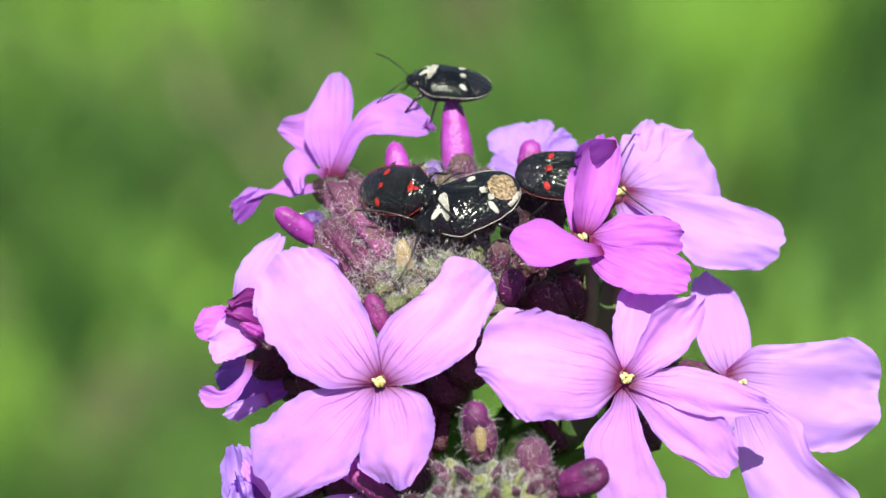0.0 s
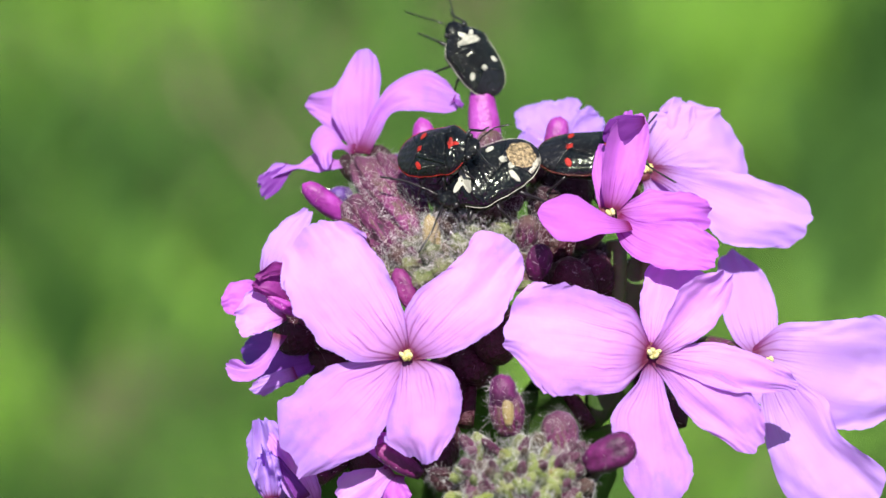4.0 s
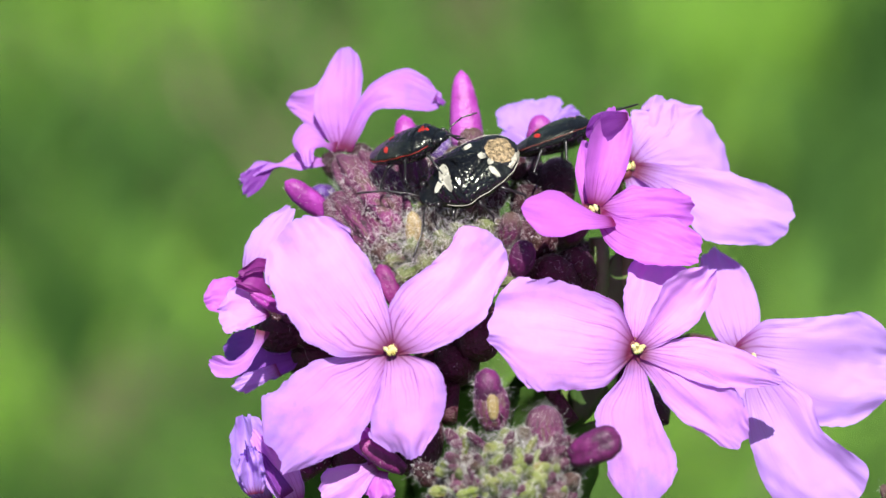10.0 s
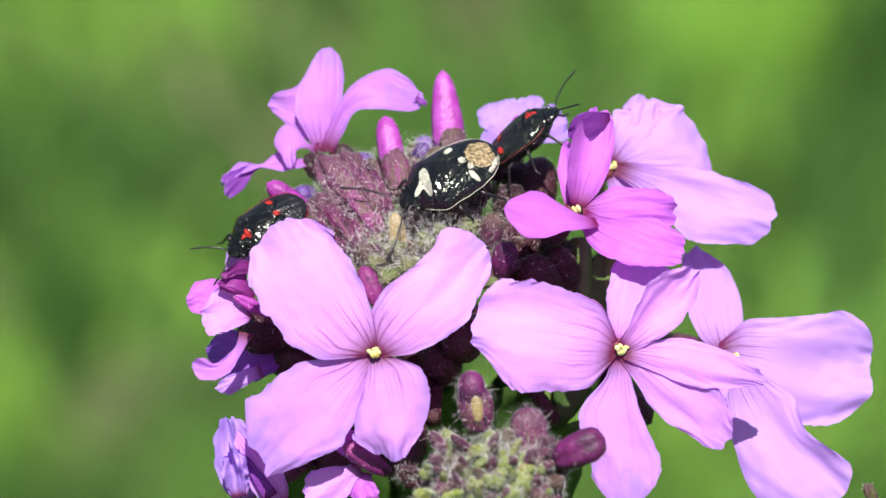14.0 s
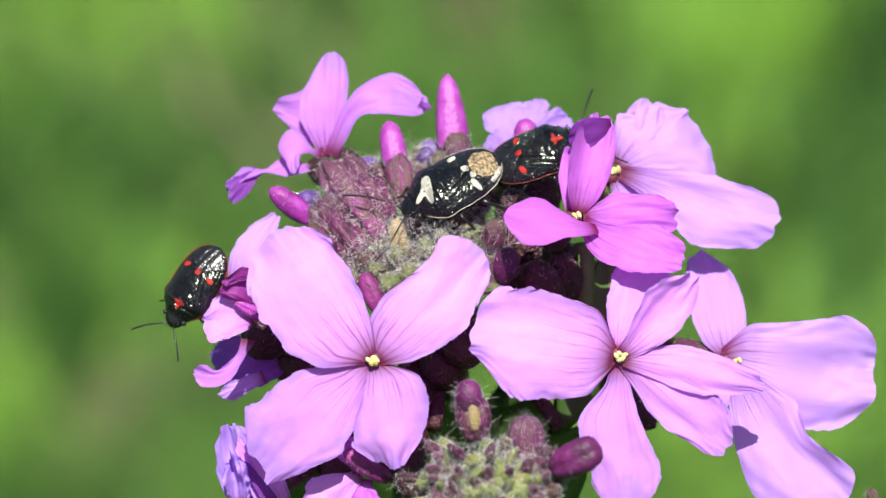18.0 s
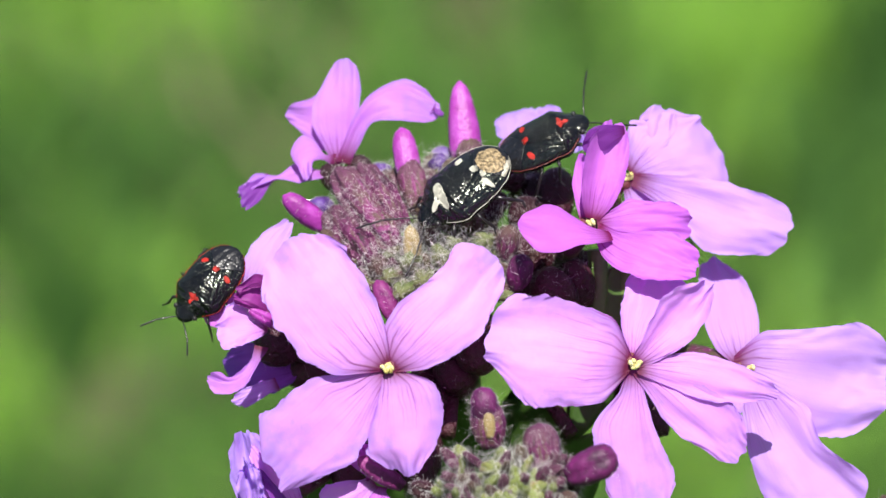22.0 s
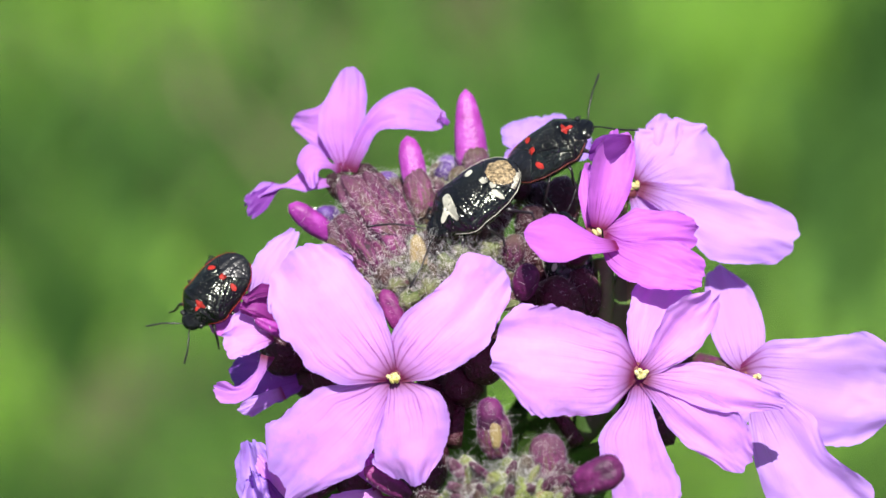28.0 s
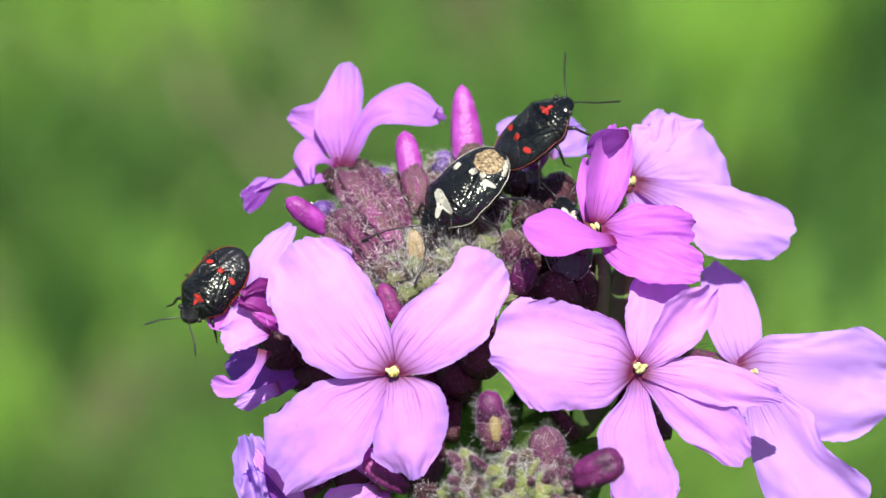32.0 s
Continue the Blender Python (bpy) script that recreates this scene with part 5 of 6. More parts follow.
tagged(new("meadow_grass", me), "tall green meadow grass all round the plant", "grass", kind="stuff")


# ---- what moves ----
def stride(limbs, spans, swing, beat):
    """Legs that swing in turn while their bug walks, in the spans of time given."""
    for i, (leg, at, side) in enumerate(limbs):
        rows = [(0.0, Matrix.Translation(at))]
        for t0, t1 in spans:
            for k in range(int((t1 - t0) / 0.125) + 1):
                t = t0 + k * 0.125
                edge = min(1.0, (t - t0) / 0.25, (t1 - t) / 0.25)
                a = edge * swing * math.sin(2 * math.pi * beat * t + math.pi * ((i // 2 + (side > 0)) % 2))
                rows.append((t, Matrix.Translation(at) @ pose(0, 0, 0, edge * 5 * math.cos(2 * math.pi * beat * t + i), 0, a)))
        rows.append((32.0, Matrix.Translation(at)))
        walk(leg, rows)


def feel(feelers, reach, beat, shift):
    """Antennae that feel about."""
    for i, (antenna, at) in enumerate(feelers):
        walk(antenna, [(0.5 * k, Matrix.Translation(at) @ pose(0, 0, 0, 0, reach * 0.6 * math.sin(0.5 * k * beat * 0.7 + i + shift),
                        reach * math.sin(0.5 * k * beat + 2 * i + shift) + reach * 0.5 * math.sin(1.3 * k + shift))) for k in range(65)])


def motions():
    stride(rover_legs, ((0.25, 1.5), (9.0, 18.5)), 22, 1.6)
    stride(top_legs, ((3.25, 8.5), (27.5, 30.0)), 22, 1.6)
    stride(mate_legs, ((3.5, 5.5), (14.5, 19.0), (20.5, 22.5)), 14, 1.2)
    stride(white_legs, ((0.25, 3.5), (11.0, 13.0)), 8, 1.0)
    feel(rover_feelers, 9, 2.6, 0.0)
    feel(white_feelers, 7, 1.9, 1.0)
    feel(mate_feelers, 8, 1.4, 2.0)
    feel(top_feelers, 10, 2.3, 3.0)
    walk(plant, [
        (0, pose(0.00090, 0.00462, -0.00116, 0.10, 0.08, -0.09)), (0.5, pose(0.00161, 0.00159, -0.00066, -0.15, 0.05, -0.41)), (1, pose(-0.00157, -0.00349, -0.00022, -0.56, 0.24, 0.19)),
        (1.5, pose(-0.00557, -0.00635, 0.00008, -0.79, 0.56, 0.14)), (2, pose(-0.00308, -0.00869, 0.00089, -1.01, 0.41, -0.04)), (2.5, pose(0.00122, -0.00634, 0.00093, -0.83, 0.09, -0.42)),
        (3, pose(-0.00095, -0.00488, 0.00099, -0.72, 0.36, -0.56)), (3.5, pose(-0.00012, -0.00336, 0.00070, -0.59, 0.30, -0.50)), (5.5, pose(-0.00798, 0.00709, -0.00047, 0.27, 0.88, 0.78)),
        (6, pose(-0.00211, 0.00738, -0.00054, 0.29, 0.49, 0.21)), (6.5, pose(-0.00380, 0.00974, -0.00115, 0.50, 0.53, 0.38)), (7, pose(-0.00438, 0.00092, -0.00093, -0.19, 0.48, 0.36)),
        (7.5, pose(-0.00229, 0.00314, -0.00084, -0.03, 0.35, -0.06)), (8, pose(-0.00498, -0.00819, -0.00018, -0.92, 0.43, 0.48)), (8.5, pose(-0.00783, -0.00129, -0.00043, -0.38, 0.72, 0.61)),
        (9, pose(-0.00746, -0.00494, -0.00010, -0.67, 0.74, 0.41)), (9.5, pose(-0.00770, -0.00677, -0.00015, -0.81, 0.75, 0.54)), (10, pose(-0.00736, -0.01044, 0.00055, -1.12, 0.77, 0.46)),
        (10.5, pose(0.00053, 0.00258, -0.00048, -0.09, 0.22, -0.35)), (11, pose(0.00329, 0.00338, -0.00061, -0.02, -0.12, -0.58)), (11.5, pose(0.00163, -0.00115, -0.00048, -0.37, 0.05, -0.50)),
        (12, pose(0.00732, -0.01042, 0.00087, -1.12, -0.53, -1.19)), (12.5, pose(0.00361, -0.01354, 0.00180, -1.41, -0.24, -0.27)), (13, pose(0.00223, 0.00015, 0.00019, -0.30, -0.15, 0.08)),
        (13.5, pose(-0.00210, -0.00181, -0.00013, -0.44, 0.34, 0.18)), (14, pose(-0.00816, -0.00471, 0.00047, -0.67, 0.74, 0.96)), (14.5, pose(-0.00070, -0.00528, 0.00121, -0.76, 0.26, -0.20)),
        (16.5, pose(0.00231, 0.00929, 0.00029, 0.39, -0.15, 0.19)), (17, pose(0.00345, 0.00218, -0.00005, -0.14, -0.14, -0.06)), (17.5, pose(0.00520, 0.00523, -0.00019, 0.11, -0.30, -0.40)),
        (18, pose(0.00463, 0.00667, 0.00006, 0.20, -0.23, -0.38)), (18.5, pose(0.00392, 0.00602, -0.00009, 0.16, -0.13, -0.32)), (19, pose(0.00200, 0.00400, 0.00000, 0.00, -0.00, 0.00)),
        (19.5, pose(0.00333, 0.00355, -0.00015, -0.03, -0.10, -0.18)), (20, pose(0.00215, 0.00566, -0.00019, 0.14, -0.01, -0.05)), (20.5, pose(0.00367, 0.00710, -0.00015, 0.25, -0.11, -0.28)),
        (21, pose(0.00260, 0.00991, -0.00033, 0.47, -0.07, 0.10)), (21.5, pose(0.00234, 0.00928, -0.00025, 0.42, 0.01, 0.08)), (22, pose(0.00196, 0.00852, -0.00031, 0.36, 0.04, 0.01)),
        (22.5, pose(0.00283, 0.00664, -0.00054, 0.23, -0.04, -0.06)), (23, pose(-0.00262, 0.00315, -0.00032, -0.05, 0.40, 0.31)), (23.5, pose(-0.00199, 0.00536, -0.00053, 0.13, 0.34, 0.35)),
        (24, pose(-0.00078, 0.00570, -0.00019, 0.14, 0.26, 0.18)), (24.5, pose(-0.00079, 0.00757, -0.00040, 0.29, 0.25, 0.32)), (26.5, pose(0.00052, 0.01102, -0.00087, 0.58, 0.16, 0.21)),
        (27, pose(0.00046, 0.01403, -0.00087, 0.81, 0.19, 0.23)), (27.5, pose(-0.00057, 0.01303, -0.00094, 0.74, 0.30, 0.28)), (28, pose(0.00278, 0.01151, -0.00082, 0.61, 0.01, -0.03)),
        (28.5, pose(0.00183, 0.01146, -0.00073, 0.61, 0.06, 0.06)), (29, pose(0.00309, 0.00955, -0.00074, 0.46, -0.02, -0.00)), (29.5, pose(-0.00013, 0.00787, -0.00064, 0.33, 0.24, 0.18)),
        (30, pose(0.00062, 0.00557, -0.00021, 0.13, 0.18, 0.01)), (30.5, pose(-0.00233, 0.01190, -0.00064, 0.64, 0.38, 0.56)), (31, pose(0.00155, 0.01028, -0.00071, 0.51, 0.10, 0.03)),
        (31.5, pose(-0.00228, 0.00510, -0.00072, 0.12, 0.36, 0.44)), (32, pose(-0.00376, 0.00651, -0.00054, 0.22, 0.49, 0.62)),
    ])
    walk(bug_white, [
        (0, pose(0.00110, 0.00078, 0.75296, -23.40, 15.35, -161.11)), (0.5, pose(0.00128, 0.00111, 0.75351, -22.97, 16.12, -160.78)), (1, pose(0.00044, 0.00146, 0.75402, -22.46, 16.61, -159.50)),
        (1.5, pose(0.00070, 0.00168, 0.75435, -22.23, 16.83, -159.07)), (2, pose(0.00122, 0.00219, 0.75523, -21.83, 17.50, -158.71)), (2.5, pose(0.00129, 0.00221, 0.75531, -21.75, 18.46, -158.65)),
        (3, pose(0.00245, 0.00224, 0.75536, -21.82, 18.85, -158.39)), (3.5, pose(0.00254, 0.00210, 0.75508, -22.30, 18.95, -158.36)), (5.5, pose(0.00225, 0.00145, 0.75380, -24.90, 18.73, -157.44)),
        (6, pose(0.00286, 0.00146, 0.75377, -25.13, 19.10, -157.96)), (6.5, pose(0.00167, 0.00107, 0.75313, -24.98, 19.55, -157.57)), (7, pose(0.00039, 0.00129, 0.75339, -23.92, 19.74, -157.03)),
        (7.5, pose(0.00079, 0.00132, 0.75348, -23.65, 20.32, -157.19)), (8, pose(-0.00091, 0.00175, 0.75406, -22.43, 20.29, -156.03)), (8.5, pose(0.00015, 0.00156, 0.75383, -22.71, 20.63, -155.82)),
        (9, pose(0.00067, 0.00176, 0.75413, -22.05, 20.90, -155.60)), (9.5, pose(0.00058, 0.00173, 0.75405, -21.54, 21.22, -155.10)), (10, pose(0.00113, 0.00212, 0.75469, -20.87, 21.47, -154.74)),
        (10.5, pose(0.00181, 0.00149, 0.75377, -21.63, 22.40, -155.84)), (11, pose(0.00006, 0.00138, 0.75360, -21.54, 22.74, -156.04)), (11.5, pose(0.00068, 0.00147, 0.75370, -21.27, 22.44, -155.85)),
        (12, pose(-0.00106, 0.00221, 0.75487, -20.27, 22.65, -156.16)), (12.5, pose(-0.00112, 0.00274, 0.75573, -20.12, 22.26, -155.19)), (13, pose(-0.00140, 0.00180, 0.75426, -21.25, 22.65, -155.27)),
        (13.5, pose(0.00072, 0.00162, 0.75393, -21.39, 21.92, -155.39)), (14, pose(-0.00022, 0.00195, 0.75446, -21.39, 21.24, -154.77)), (14.5, pose(0.00111, 0.00239, 0.75523, -21.15, 21.41, -156.00)),
        (16.5, pose(-0.00122, 0.00174, 0.75427, -22.33, 21.34, -156.70)), (17, pose(0.00000, 0.00160, 0.75395, -21.23, 20.97, -156.89)), (17.5, pose(-0.00030, 0.00148, 0.75378, -20.83, 21.05, -157.42)),
        (18, pose(-0.00003, 0.00160, 0.75401, -20.37, 20.87, -157.56)), (18.5, pose(0.00070, 0.00152, 0.75385, -19.80, 20.59, -157.63)), (19, pose(0.00050, 0.00159, 0.75395, -19.12, 20.25, -157.40)),
        (19.5, pose(0.00047, 0.00153, 0.75385, -18.76, 21.53, -156.61)), (20, pose(0.00045, 0.00152, 0.75385, -18.65, 22.70, -155.59)), (20.5, pose(0.00063, 0.00155, 0.75393, -18.41, 24.02, -154.86)),
        (21, pose(0.00013, 0.00144, 0.75377, -18.33, 25.25, -153.57)), (21.5, pose(0.00083, 0.00152, 0.75389, -17.76, 27.09, -151.87)), (22, pose(0.00077, 0.00151, 0.75388, -17.13, 28.94, -150.12)),
        (22.5, pose(0.00066, 0.00138, 0.75363, -17.13, 28.38, -150.66)), (23, pose(0.00103, 0.00153, 0.75384, -17.28, 27.29, -150.82)), (23.5, pose(0.00091, 0.00138, 0.75360, -17.59, 26.86, -151.38)),
        (24, pose(0.00108, 0.00156, 0.75392, -17.73, 26.36, -152.06)), (24.5, pose(0.00105, 0.00142, 0.75369, -17.82, 26.62, -151.81)), (26.5, pose(0.00107, 0.00109, 0.75318, -17.83, 27.61, -151.32)),
        (27, pose(0.00152, 0.00105, 0.75314, -18.02, 27.88, -151.24)), (27.5, pose(0.00189, 0.00102, 0.75308, -17.95, 27.95, -151.01)), (28, pose(0.00142, 0.00111, 0.75322, -17.61, 28.33, -151.00)),
        (28.5, pose(0.00102, 0.00118, 0.75333, -17.57, 28.48, -150.74)), (29, pose(0.00118, 0.00121, 0.75336, -17.32, 28.66, -150.54)), (29.5, pose(0.00139, 0.00130, 0.75350, -17.27, 28.56, -150.18)),
        (30, pose(0.00128, 0.00159, 0.75397, -16.98, 28.70, -150.06)), (30.5, pose(0.00105, 0.00126, 0.75348, -17.30, 29.72, -148.89)), (31, pose(0.00109, 0.00126, 0.75346, -16.69, 30.83, -148.33)),
        (31.5, pose(0.00066, 0.00132, 0.75350, -16.14, 31.32, -146.83)), (32, pose(0.00083, 0.00141, 0.75368, -15.99, 32.18, -145.77)),
    ])
    walk(bug_mate, [
        (0, pose(0.00767, 0.00418, 0.75328, 29.63, 1.81, -1.08)), (0.5, pose(0.00794, 0.00444, 0.75374, 29.38, 1.53, -1.27)), (1, pose(0.00710, 0.00478, 0.75408, 28.97, 1.47, -0.54)),
        (1.5, pose(0.00732, 0.00492, 0.75424, 28.74, 1.54, -0.45)), (2, pose(0.00781, 0.00535, 0.75501, 28.52, 1.14, -0.48)), (2.5, pose(0.00798, 0.00531, 0.75511, 28.70, 0.58, -0.71)),
        (3, pose(0.00922, 0.00530, 0.75511, 28.81, 0.60, -0.71)), (3.5, pose(0.00927, 0.00513, 0.75482, 28.94, 0.30, -0.50)), (5.5, pose(0.00817, 0.00483, 0.75418, -36.80, -4.33, 3.76)),
        (6, pose(0.00880, 0.00476, 0.75422, -36.83, -5.21, 3.48)), (6.5, pose(0.00758, 0.00440, 0.75361, -36.65, -5.69, 3.91)), (7, pose(0.00627, 0.00464, 0.75387, -37.37, -6.19, 4.26)),
        (7.5, pose(0.00667, 0.00464, 0.75400, -37.24, -6.82, 4.10)), (8, pose(0.00491, 0.00515, 0.75456, -38.16, -7.16, 5.06)), (8.5, pose(0.00593, 0.00499, 0.75435, -37.63, -7.40, 5.40)),
        (9, pose(0.00643, 0.00518, 0.75466, -37.96, -7.86, 5.54)), (9.5, pose(0.00641, 0.00523, 0.75468, -33.18, -12.10, 8.33)), (10, pose(0.00706, 0.00569, 0.75540, -28.81, -16.27, 11.07)),
        (10.5, pose(0.00759, 0.00498, 0.75464, -25.32, -19.83, 11.84)), (11, pose(0.00567, 0.00486, 0.75454, -23.96, -22.99, 13.54)), (11.5, pose(0.00610, 0.00499, 0.75464, -22.12, -25.51, 15.77)),
        (12, pose(0.00423, 0.00570, 0.75585, -15.60, -32.14, 10.22)), (12.5, pose(0.00395, 0.00633, 0.75669, -10.23, -37.79, 5.22)), (13, pose(0.00350, 0.00542, 0.75532, -1.67, -43.14, -2.70)),
        (13.5, pose(0.00561, 0.00526, 0.75494, -0.92, -41.83, -1.94)), (14, pose(0.00462, 0.00566, 0.75542, -0.27, -40.61, -0.44)), (14.5, pose(0.00602, 0.00600, 0.75622, 0.61, -40.25, -1.05)),
        (16.5, pose(0.00379, 0.00528, 0.75523, 5.00, -27.57, 17.36)), (17, pose(0.00554, 0.00504, 0.75473, 11.00, -21.58, 13.13)), (17.5, pose(0.00535, 0.00481, 0.75447, 20.00, -19.67, 11.28)),
        (18, pose(0.00571, 0.00487, 0.75458, 27.00, -17.50, 9.89)), (18.5, pose(0.00645, 0.00472, 0.75429, 28.00, -10.52, 5.72)), (19, pose(0.00625, 0.00476, 0.75424, 26.31, -3.46, 2.00)),
        (19.5, pose(0.00625, 0.00467, 0.75413, 26.36, -1.83, 0.82)), (20, pose(0.00624, 0.00467, 0.75412, 26.61, -0.01, -0.05)), (20.5, pose(0.00642, 0.00479, 0.75442, 26.51, -4.45, 2.20)),
        (21, pose(0.00588, 0.00483, 0.75446, 26.54, -8.76, 5.07)), (21.5, pose(0.00661, 0.00496, 0.75468, 26.49, -8.68, 5.05)), (22, pose(0.00620, 0.00491, 0.75560, 18.93, -22.36, 13.57)),
        (22.5, pose(0.00579, 0.00469, 0.75579, 15.61, -32.34, 21.16)), (23, pose(0.00621, 0.00487, 0.75593, 15.49, -31.83, 21.59)), (23.5, pose(0.00617, 0.00464, 0.75559, 16.22, -30.33, 20.17)),
        (24, pose(0.00643, 0.00474, 0.75579, 16.74, -28.76, 18.70)), (24.5, pose(0.00640, 0.00461, 0.75557, 17.01, -28.49, 18.50)), (26.5, pose(0.00646, 0.00428, 0.75511, 17.70, -27.34, 17.25)),
        (27, pose(0.00686, 0.00425, 0.75511, 17.97, -27.37, 17.15)), (27.5, pose(0.00717, 0.00425, 0.75508, 17.92, -27.25, 17.22)), (28, pose(0.00666, 0.00433, 0.75527, 17.70, -27.49, 17.02)),
        (28.5, pose(0.00619, 0.00443, 0.75543, 17.31, -28.69, 18.05)), (29, pose(0.00628, 0.00449, 0.75551, 16.72, -29.95, 19.05)), (29.5, pose(0.00642, 0.00464, 0.75567, 16.26, -30.89, 20.25)),
        (30, pose(0.00625, 0.00494, 0.75618, 15.60, -32.10, 21.23)), (30.5, pose(0.00595, 0.00469, 0.75579, 15.96, -32.91, 22.13)), (31, pose(0.00597, 0.00469, 0.75587, 15.40, -33.93, 22.44)),
        (31.5, pose(0.00547, 0.00486, 0.75595, 14.78, -34.34, 23.76)), (32, pose(0.00559, 0.00501, 0.75620, 14.65, -35.06, 24.57)),
    ])
    walk(bug_rover, [
        (0, pose(-0.00361, 0.00239, 0.75314, 44.82, -11.47, -30.51)), (0.5, pose(-0.00299, 0.00252, 0.75377, 43.32, -15.39, -28.78)), (1, pose(-0.00241, 0.00200, 0.75547, 37.14, -18.40, -24.22)),
        (1.5, pose(-0.00222, 0.00202, 0.75590, 37.08, -18.98, -23.77)), (2, pose(-0.00207, 0.00246, 0.75666, 36.83, -18.34, -21.99)), (2.5, pose(-0.00218, 0.00235, 0.75646, 37.70, -20.16, -21.67)),
        (3, pose(-0.00111, 0.00236, 0.75650, 37.71, -19.88, -21.81)), (3.5, pose(-0.00092, 0.00233, 0.75643, 37.86, -19.88, -21.80)), (5.5, pose(-0.00107, 0.00181, 0.75554, 31.57, -19.42, -17.06)),
        (6, pose(-0.00038, 0.00166, 0.75527, 27.14, -18.52, -14.79)), (6.5, pose(-0.00211, 0.00126, 0.75457, 31.44, -18.04, -18.38)), (7, pose(-0.00329, 0.00151, 0.75461, 30.77, -18.30, -18.17)),
        (7.5, pose(-0.00306, 0.00153, 0.75464, 31.13, -21.24, -25.46)), (8, pose(-0.00490, 0.00218, 0.75498, 30.61, -26.68, -34.15)), (8.5, pose(-0.00383, 0.00214, 0.75491, 31.20, -24.10, -27.92)),
        (9, pose(-0.00337, 0.00230, 0.75518, 26.15, -19.41, -16.16)), (9.5, pose(-0.00326, 0.00239, 0.75495, 21.81, -21.08, -15.13)), (10, pose(-0.00291, 0.00332, 0.75614, 2.34, -26.00, -22.29)),
        (10.5, pose(-0.00146, 0.00326, 0.75604, 13.62, -20.52, -9.69)), (11, pose(-0.00314, 0.00306, 0.75611, 18.33, -20.84, -9.97)), (11.5, pose(-0.00268, 0.00277, 0.75680, 18.47, -39.57, 6.46)),
        (11.8, pose(-0.00459, 0.00254, 0.75640, 42.49, -6.31, -20.65)), (12, pose(-0.00659, 0.00247, 0.75547, 36.30, 25.18, -55.50)), (12.5, pose(-0.00690, 0.00316, 0.75627, 13.81, 38.54, -87.67)),
        (13, pose(-0.00977, 0.00149, 0.75378, -29.48, 22.95, -152.24)), (13.5, pose(-0.00946, 0.00080, 0.75299, -29.60, 22.46, -152.18)), (14, pose(-0.01258, 0.00056, 0.75136, -22.78, 24.79, -151.72)),
        (14.5, pose(-0.01150, 0.00057, 0.75179, -13.20, 29.24, -154.81)), (16.5, pose(-0.01673, 0.00135, 0.75033, -31.00, 28.58, -168.63)), (17, pose(-0.01738, 0.00006, 0.74810, 20.75, 45.22, -144.34)),
        (17.5, pose(-0.01761, -0.00056, 0.74704, -8.40, 47.56, -141.63)), (18, pose(-0.01750, -0.00044, 0.74724, -18.24, 47.57, -141.73)), (18.5, pose(-0.01696, -0.00042, 0.74727, -22.06, 36.02, -138.74)),
        (19, pose(-0.01707, -0.00036, 0.74737, -22.66, 35.17, -139.30)), (19.5, pose(-0.01703, -0.00037, 0.74726, -22.55, 35.23, -139.42)), (20, pose(-0.01700, -0.00040, 0.74730, -22.78, 35.27, -139.42)),
        (20.5, pose(-0.01679, -0.00026, 0.74737, -22.80, 35.41, -139.67)), (21, pose(-0.01726, -0.00044, 0.74724, -23.04, 35.53, -139.42)), (21.5, pose(-0.01654, -0.00033, 0.74744, -23.05, 35.43, -139.45)),
        (22, pose(-0.01656, -0.00030, 0.74736, -23.02, 35.38, -139.50)), (22.5, pose(-0.01669, -0.00038, 0.74710, -22.84, 35.35, -139.46)), (23, pose(-0.01638, -0.00033, 0.74744, -22.93, 34.83, -139.15)),
        (23.5, pose(-0.01651, -0.00044, 0.74724, -23.05, 35.00, -139.18)), (24, pose(-0.01634, -0.00019, 0.74760, -22.99, 35.06, -139.31)), (24.5, pose(-0.01634, -0.00035, 0.74740, -23.13, 35.16, -139.26)),
        (26.5, pose(-0.01634, -0.00063, 0.74690, -23.32, 35.43, -139.48)), (27, pose(-0.01594, -0.00069, 0.74687, -23.57, 35.55, -139.60)), (27.5, pose(-0.01563, -0.00076, 0.74686, -23.58, 35.42, -139.56)),
        (28, pose(-0.01611, -0.00061, 0.74694, -23.24, 35.56, -139.66)), (28.5, pose(-0.01643, -0.00057, 0.74705, -23.27, 35.52, -139.59)), (29, pose(-0.01619, -0.00053, 0.74705, -23.07, 35.48, -139.54)),
        (29.5, pose(-0.01593, -0.00050, 0.74726, -23.15, 35.20, -139.41)), (30, pose(-0.01596, -0.00017, 0.74770, -22.92, 35.11, -139.45)), (30.5, pose(-0.01615, -0.00058, 0.74721, -23.56, 35.29, -139.26)),
        (31, pose(-0.01604, -0.00041, 0.74706, -23.22, 35.42, -139.60)), (31.5, pose(-0.01644, -0.00048, 0.74714, -23.06, 34.97, -139.09)), (32, pose(-0.01623, -0.00040, 0.74730, -23.25, 34.94, -139.03)),
    ])
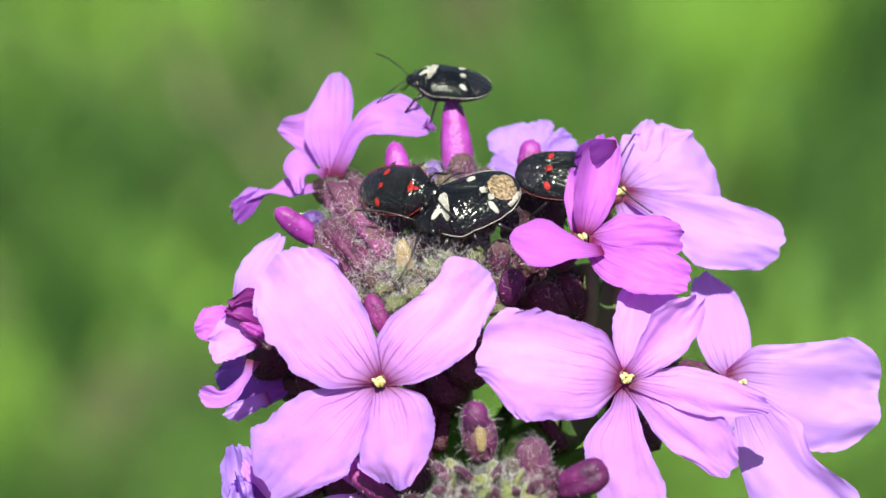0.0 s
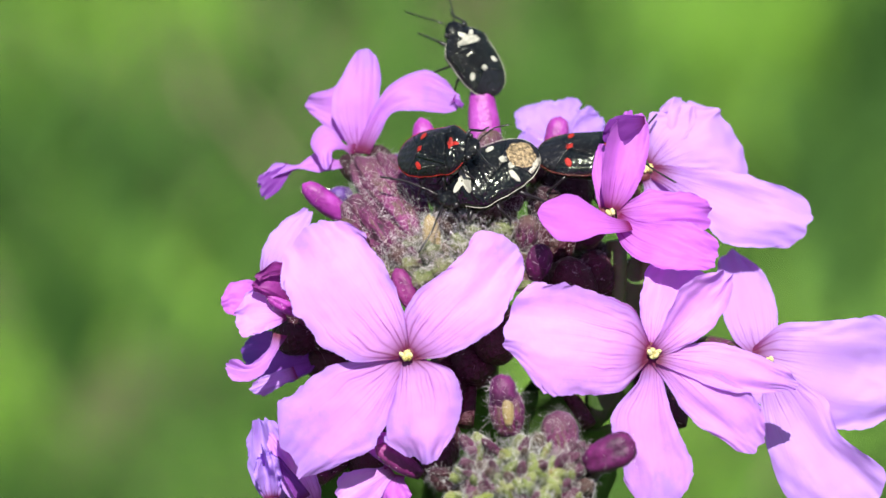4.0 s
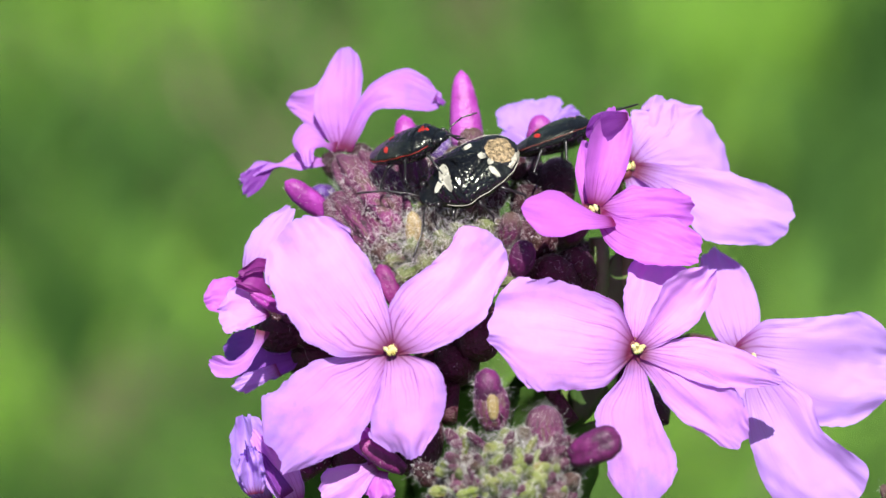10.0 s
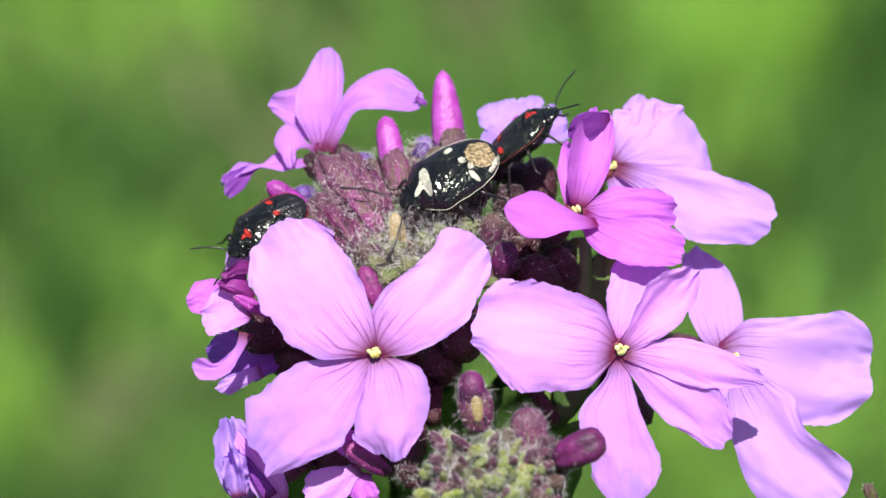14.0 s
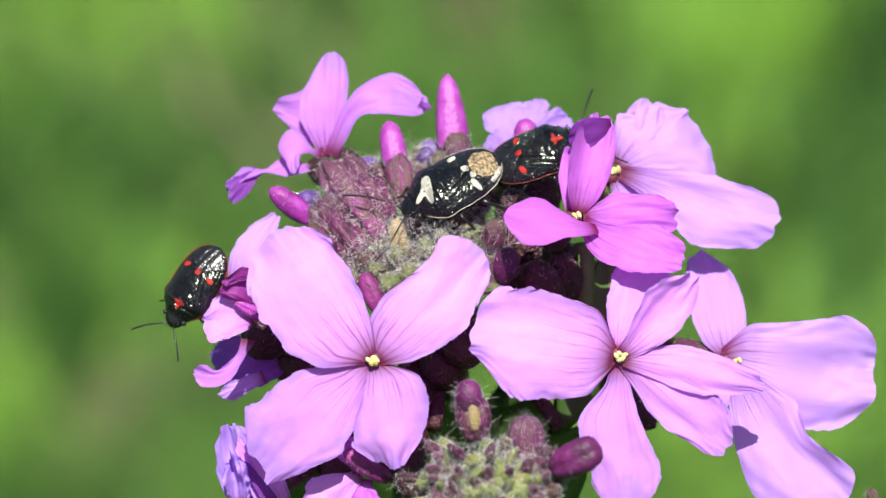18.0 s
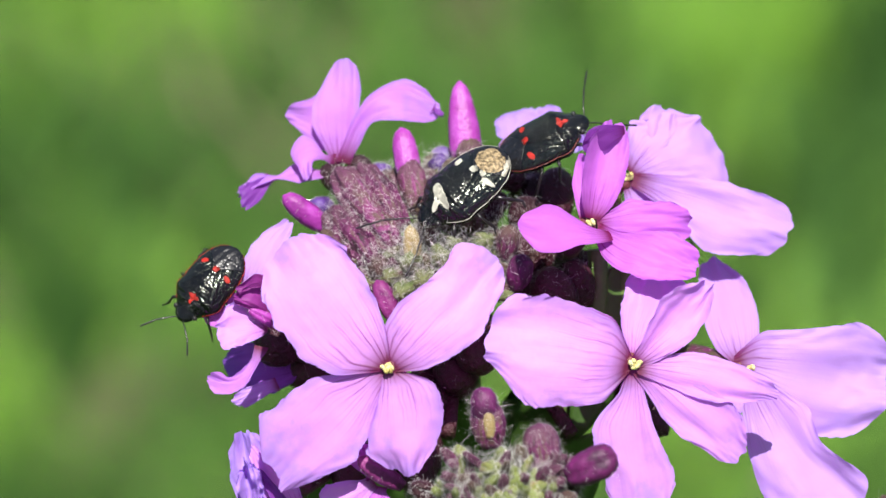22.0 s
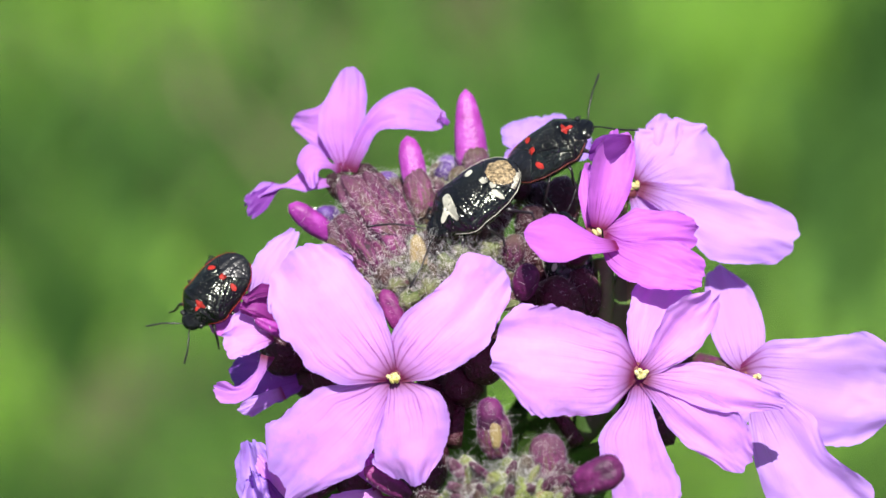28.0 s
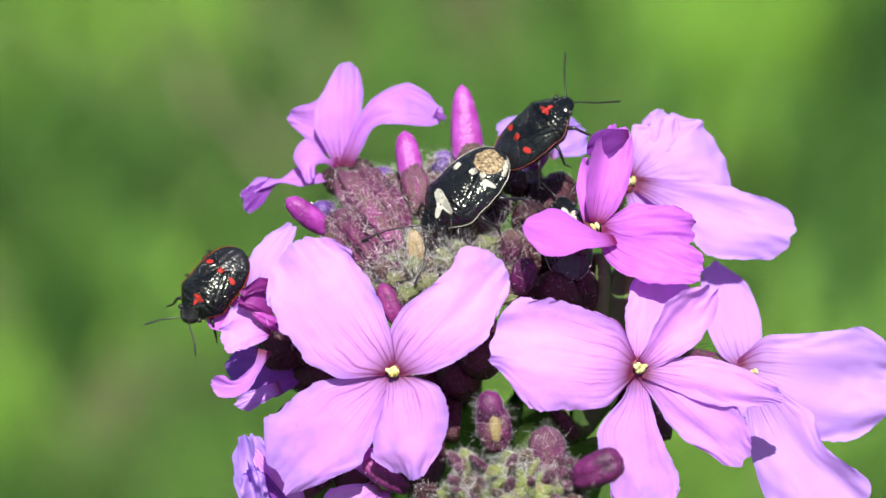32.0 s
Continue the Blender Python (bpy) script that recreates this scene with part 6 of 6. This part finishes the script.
    walk(bug_top, [
        (0, pose(-0.00018, 0.01176, 0.75637, -8.77, -5.28, 176.91)), (0.5, pose(0.00001, 0.01207, 0.75691, -8.55, -8.69, 174.53)), (1, pose(-0.00050, 0.01231, 0.75732, -12.11, -7.12, 176.10)),
        (1.5, pose(-0.00050, 0.01244, 0.75755, -18.08, -7.42, 176.02)), (2, pose(0.00001, 0.01282, 0.75820, -19.72, -5.55, 176.86)), (2.5, pose(-0.00167, 0.01285, 0.75826, -30.20, -6.96, 175.46)),
        (3, pose(0.00071, 0.01289, 0.75833, -30.28, -7.23, 175.33)), (3.5, pose(0.00079, 0.01276, 0.75810, -28.78, -7.18, 175.41)), (4.2, pose(0.00190, 0.01250, 0.75752, -3.34, -58.41, 108.44)),
        (4.6, pose(0.00270, 0.01214, 0.75638, 23.00, -48.04, 40.74)), (4.9, pose(0.00331, 0.01187, 0.75553, 11.56, -24.98, 16.40)), (5.5, pose(0.00549, 0.01182, 0.75447, -28.58, 18.15, -9.50)),
        (6, pose(0.00815, 0.01151, 0.75393, -30.77, 14.34, -7.89)), (6.5, pose(0.00905, 0.01231, 0.75233, -24.43, 12.68, -6.64)), (7, pose(0.01034, 0.01343, 0.75126, -25.12, 12.54, -6.80)),
        (7.5, pose(0.01225, 0.01331, 0.75006, -13.49, 17.57, -10.40)), (8, pose(0.01160, 0.01298, 0.74969, -38.16, 20.29, -12.05)), (8.5, pose(0.01379, 0.01206, 0.74872, -68.16, 23.48, -13.71)),
        (9, pose(0.01551, 0.01137, 0.74820, -93.52, 26.18, -16.11)), (9.5, pose(0.01542, 0.01127, 0.74811, -98.07, 25.88, -15.82)), (10, pose(0.01601, 0.01153, 0.74872, -102.82, 25.54, -15.83)),
        (10.5, pose(0.01692, 0.01072, 0.74816, -105.92, 25.01, -15.90)), (11, pose(0.01529, 0.01049, 0.74813, -110.02, 24.42, -15.86)), (11.5, pose(0.01592, 0.01050, 0.74818, -114.58, 24.22, -15.75)),
        (12, pose(0.01438, 0.01091, 0.74944, -119.16, 23.18, -16.49)), (12.5, pose(0.01417, 0.01167, 0.75020, -119.55, 23.39, -15.73)), (13, pose(0.01385, 0.01095, 0.74892, -118.41, 23.77, -14.92)),
        (13.5, pose(0.01590, 0.01079, 0.74845, -118.69, 24.21, -14.94)), (14, pose(0.01479, 0.01131, 0.74885, -119.06, 24.53, -14.31)), (14.5, pose(0.01635, 0.01145, 0.74973, -119.01, 24.04, -15.44)),
        (16.5, pose(0.01397, 0.01102, 0.74910, -117.68, 23.95, -14.52)), (17, pose(0.01521, 0.01077, 0.74871, -118.24, 23.82, -14.99)), (17.5, pose(0.01495, 0.01059, 0.74863, -117.94, 23.73, -15.21)),
        (18, pose(0.01519, 0.01074, 0.74888, -117.85, 23.82, -15.15)), (18.5, pose(0.01587, 0.01068, 0.74870, -117.93, 23.91, -15.12)), (19, pose(0.01559, 0.01082, 0.74875, -118.13, 23.99, -14.89)),
        (19.5, pose(0.01562, 0.01069, 0.74862, -118.13, 23.89, -15.07)), (20, pose(0.01559, 0.01070, 0.74857, -117.99, 24.01, -14.88)), (20.5, pose(0.01583, 0.01065, 0.74865, -117.84, 23.95, -15.05)),
        (21, pose(0.01529, 0.01063, 0.74846, -117.62, 24.04, -14.57)), (21.5, pose(0.01503, 0.01060, 0.74840, -107.46, 29.74, -4.50)), (22, pose(0.01478, 0.01057, 0.74834, -95.73, 33.62, 7.14)),
        (22.5, pose(0.01452, 0.01054, 0.74828, -82.91, 35.31, 19.88)), (23, pose(0.01427, 0.01050, 0.74821, -69.88, 34.60, 32.83)), (23.5, pose(0.01401, 0.01047, 0.74815, -57.62, 31.57, 45.00)),
        (24, pose(0.01376, 0.01044, 0.74809, -46.80, 26.56, 55.73)), (24.5, pose(0.01350, 0.01041, 0.74803, -37.59, 19.99, 64.84)), (25.5, pose(0.01165, 0.00932, 0.74814, -23.40, 3.70, 78.82)),
        (26.5, pose(0.00980, 0.00823, 0.74825, -13.12, -15.09, 88.80)), (27, pose(0.00910, 0.00566, 0.74881, -8.91, -25.03, 92.81)), (27.5, pose(0.00840, 0.00310, 0.74937, -5.10, -35.21, 96.35)),
        (28, pose(0.00783, 0.00154, 0.74866, -1.56, -45.57, 99.51)), (28.5, pose(0.00778, 0.00129, 0.74943, -1.56, -45.57, 99.51)), (29, pose(0.00792, 0.00100, 0.75013, -1.56, -45.57, 99.51)),
        (29.5, pose(0.00786, 0.00040, 0.75109, -1.56, -45.57, 99.51)), (30, pose(0.00789, 0.00003, 0.75166, -1.56, -45.57, 99.51)), (30.5, pose(0.00781, 0.00011, 0.75179, -1.56, -45.57, 99.51)),
        (31, pose(0.00777, 0.00015, 0.75186, -1.56, -45.57, 99.51)), (31.5, pose(0.00771, 0.00027, 0.75126, -1.56, -45.57, 99.51)), (32, pose(0.00780, 0.00065, 0.75033, -1.56, -45.57, 99.51)),
    ])


motions()
